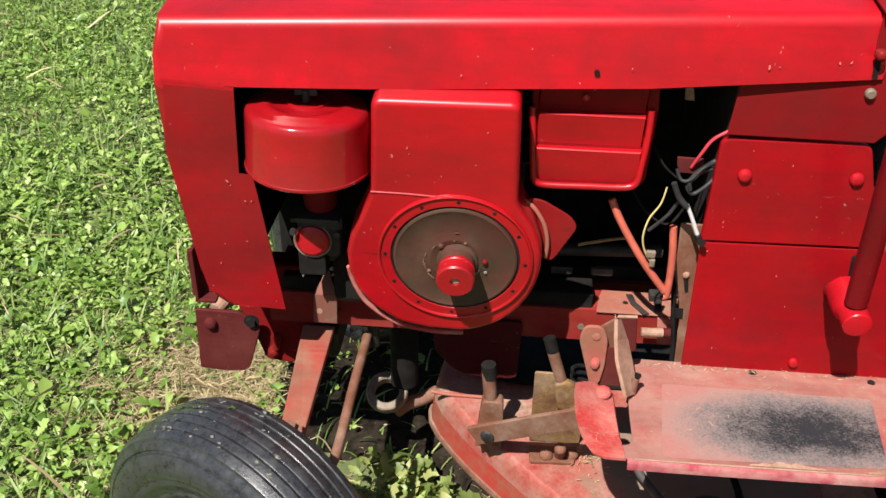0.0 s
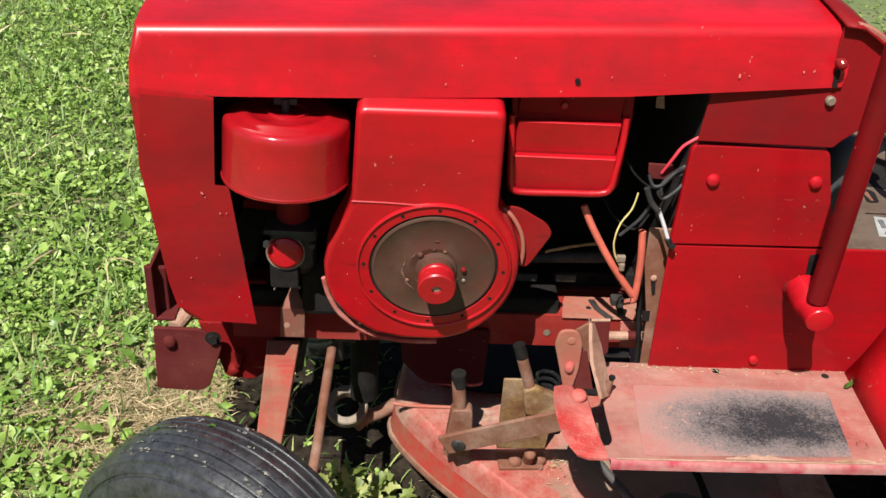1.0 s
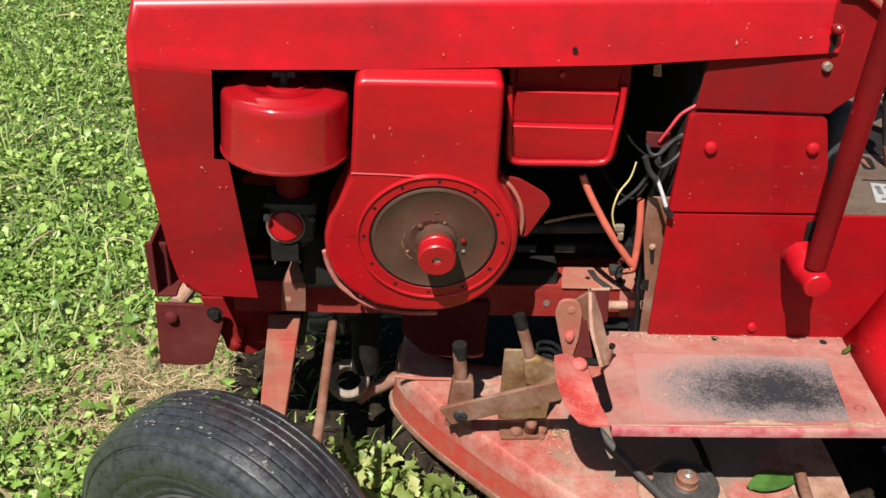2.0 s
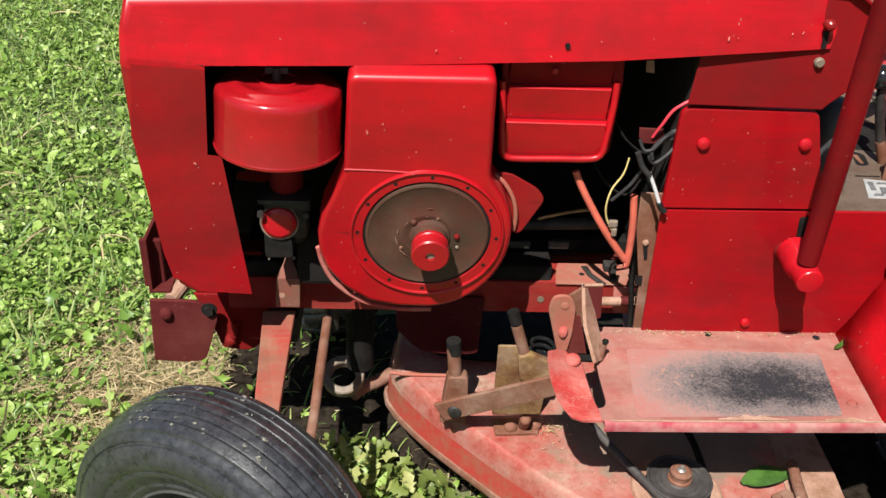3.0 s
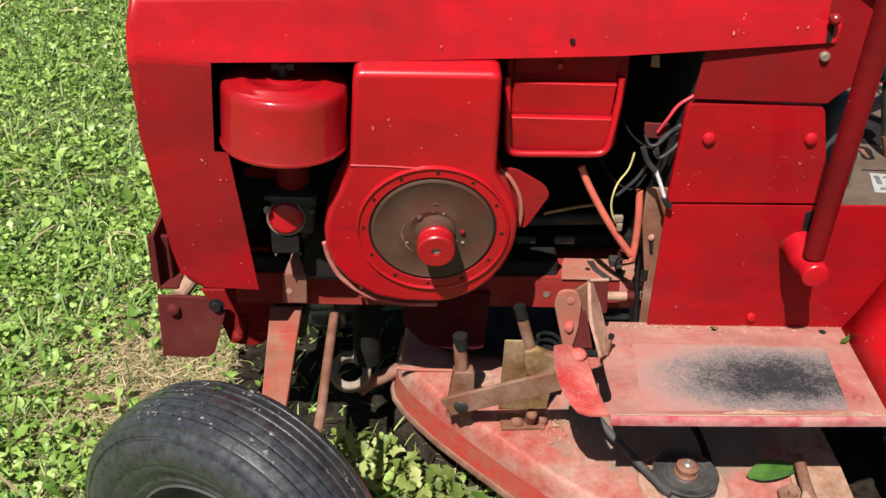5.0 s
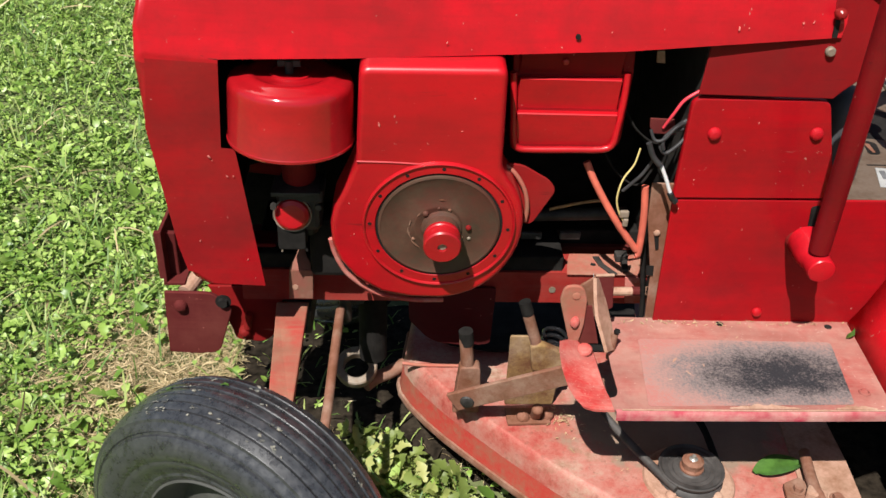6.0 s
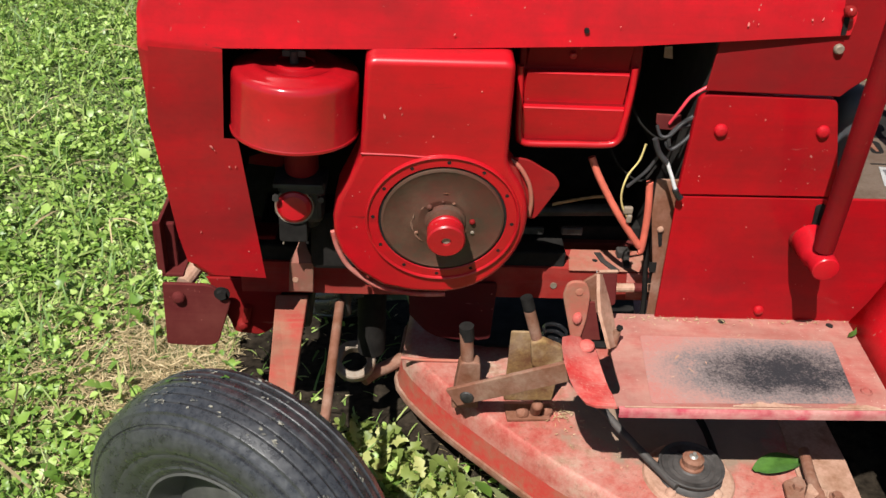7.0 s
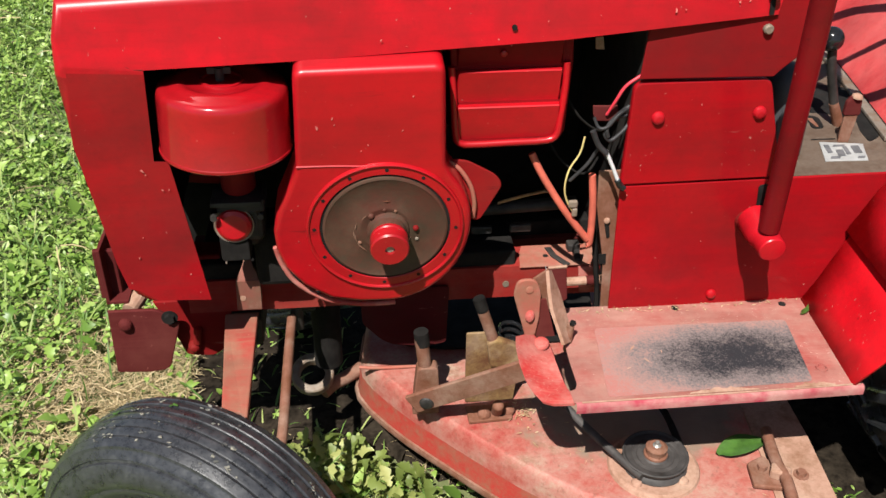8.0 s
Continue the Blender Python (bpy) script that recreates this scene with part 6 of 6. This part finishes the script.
scatter("grass_blades", 220, (-0.16, 0.1, -0.1, 0.13), rng, STRIP, (0.02, 0.06), (0.1, 1.1), BLADE, "grass blades beside the mower deck", lambda x, y, r: (x - 0.1) + y < 0.0, (0.0, 0.03), 0.0)
scatter("weed_leaves", 760, (-0.16, 0.14, -0.12, 0.18), rng, RAGGED, (0.016, 0.044), (-0.1, 1.2), SALLOW, "sallow ragged weed leaves beside the mower deck", lambda x, y, r: (x - 0.1) + (y - 0.0) < 0.0, (0.0, 0.05))


scatter("weed_leaves", 420, (0.585, 0.66, -0.3, -0.05), rng, OVAL, (0.006, 0.016), (0.0, 1.0), CLOVER, "small weeds beside the mower deck's corner", lambda x, y, r: x > 0.0, (0.0, 0.11))
scatter("grass_blades", 110, (-0.34, 0.1, 0.2, 0.5), rng, STRIP, (0.03, 0.08), (0.1, 1.0), BLADE, "thin grass under the tractor", lambda x, y, r: x < 1.0, (0.0, 0.02), 0.0)


def litter(name, count, spots, z, seed, label):
    """Loose clippings lying on a flat face, round the given spots (x, y, spread along x, spread along y)."""
    r = random.Random(seed)
    bm = bmesh.new()
    for _ in range(count):
        x, y, sx, sy = r.choice(spots)
        p = Vector((r.gauss(x, sx), r.gauss(y, sy), z + r.uniform(0.0004, 0.0022)))
        a, ln, w = r.uniform(0, math.pi), r.uniform(0.003, 0.011), r.uniform(0.0003, 0.0009)
        d, e = Vector((math.cos(a), math.sin(a), r.uniform(-0.05, 0.1))) * ln / 2, Vector((-math.sin(a), math.cos(a), 0)) * w
        bm.faces.new([bm.verts.new(q) for q in (p - d - e * 0.4, p - e, p + d, p + e)])
    return tagged(part(name, bm, STRAW, None, label), category="clippings", kind="stuff")


litter("clippings", 75, [(0.33, 0.018, 0.05, 0.006), (0.30, 0.022, 0.03, 0.004), (0.45, 0.02, 0.06, 0.004)], 0.374, 3, "dry clippings along the back of the footrest")
litter("clippings", 60, [(0.188, 0.028, 0.010, 0.016)], DECK_Z + 0.004, 9, "small clump of dry clippings on the mower deck")
litter("clippings", 70, [(0.19, 0.03, 0.018, 0.022), (0.30, -0.05, 0.05, 0.03), (0.52, -0.12, 0.03, 0.03)], DECK_Z, 4, "dry clippings strewn on the mower deck")
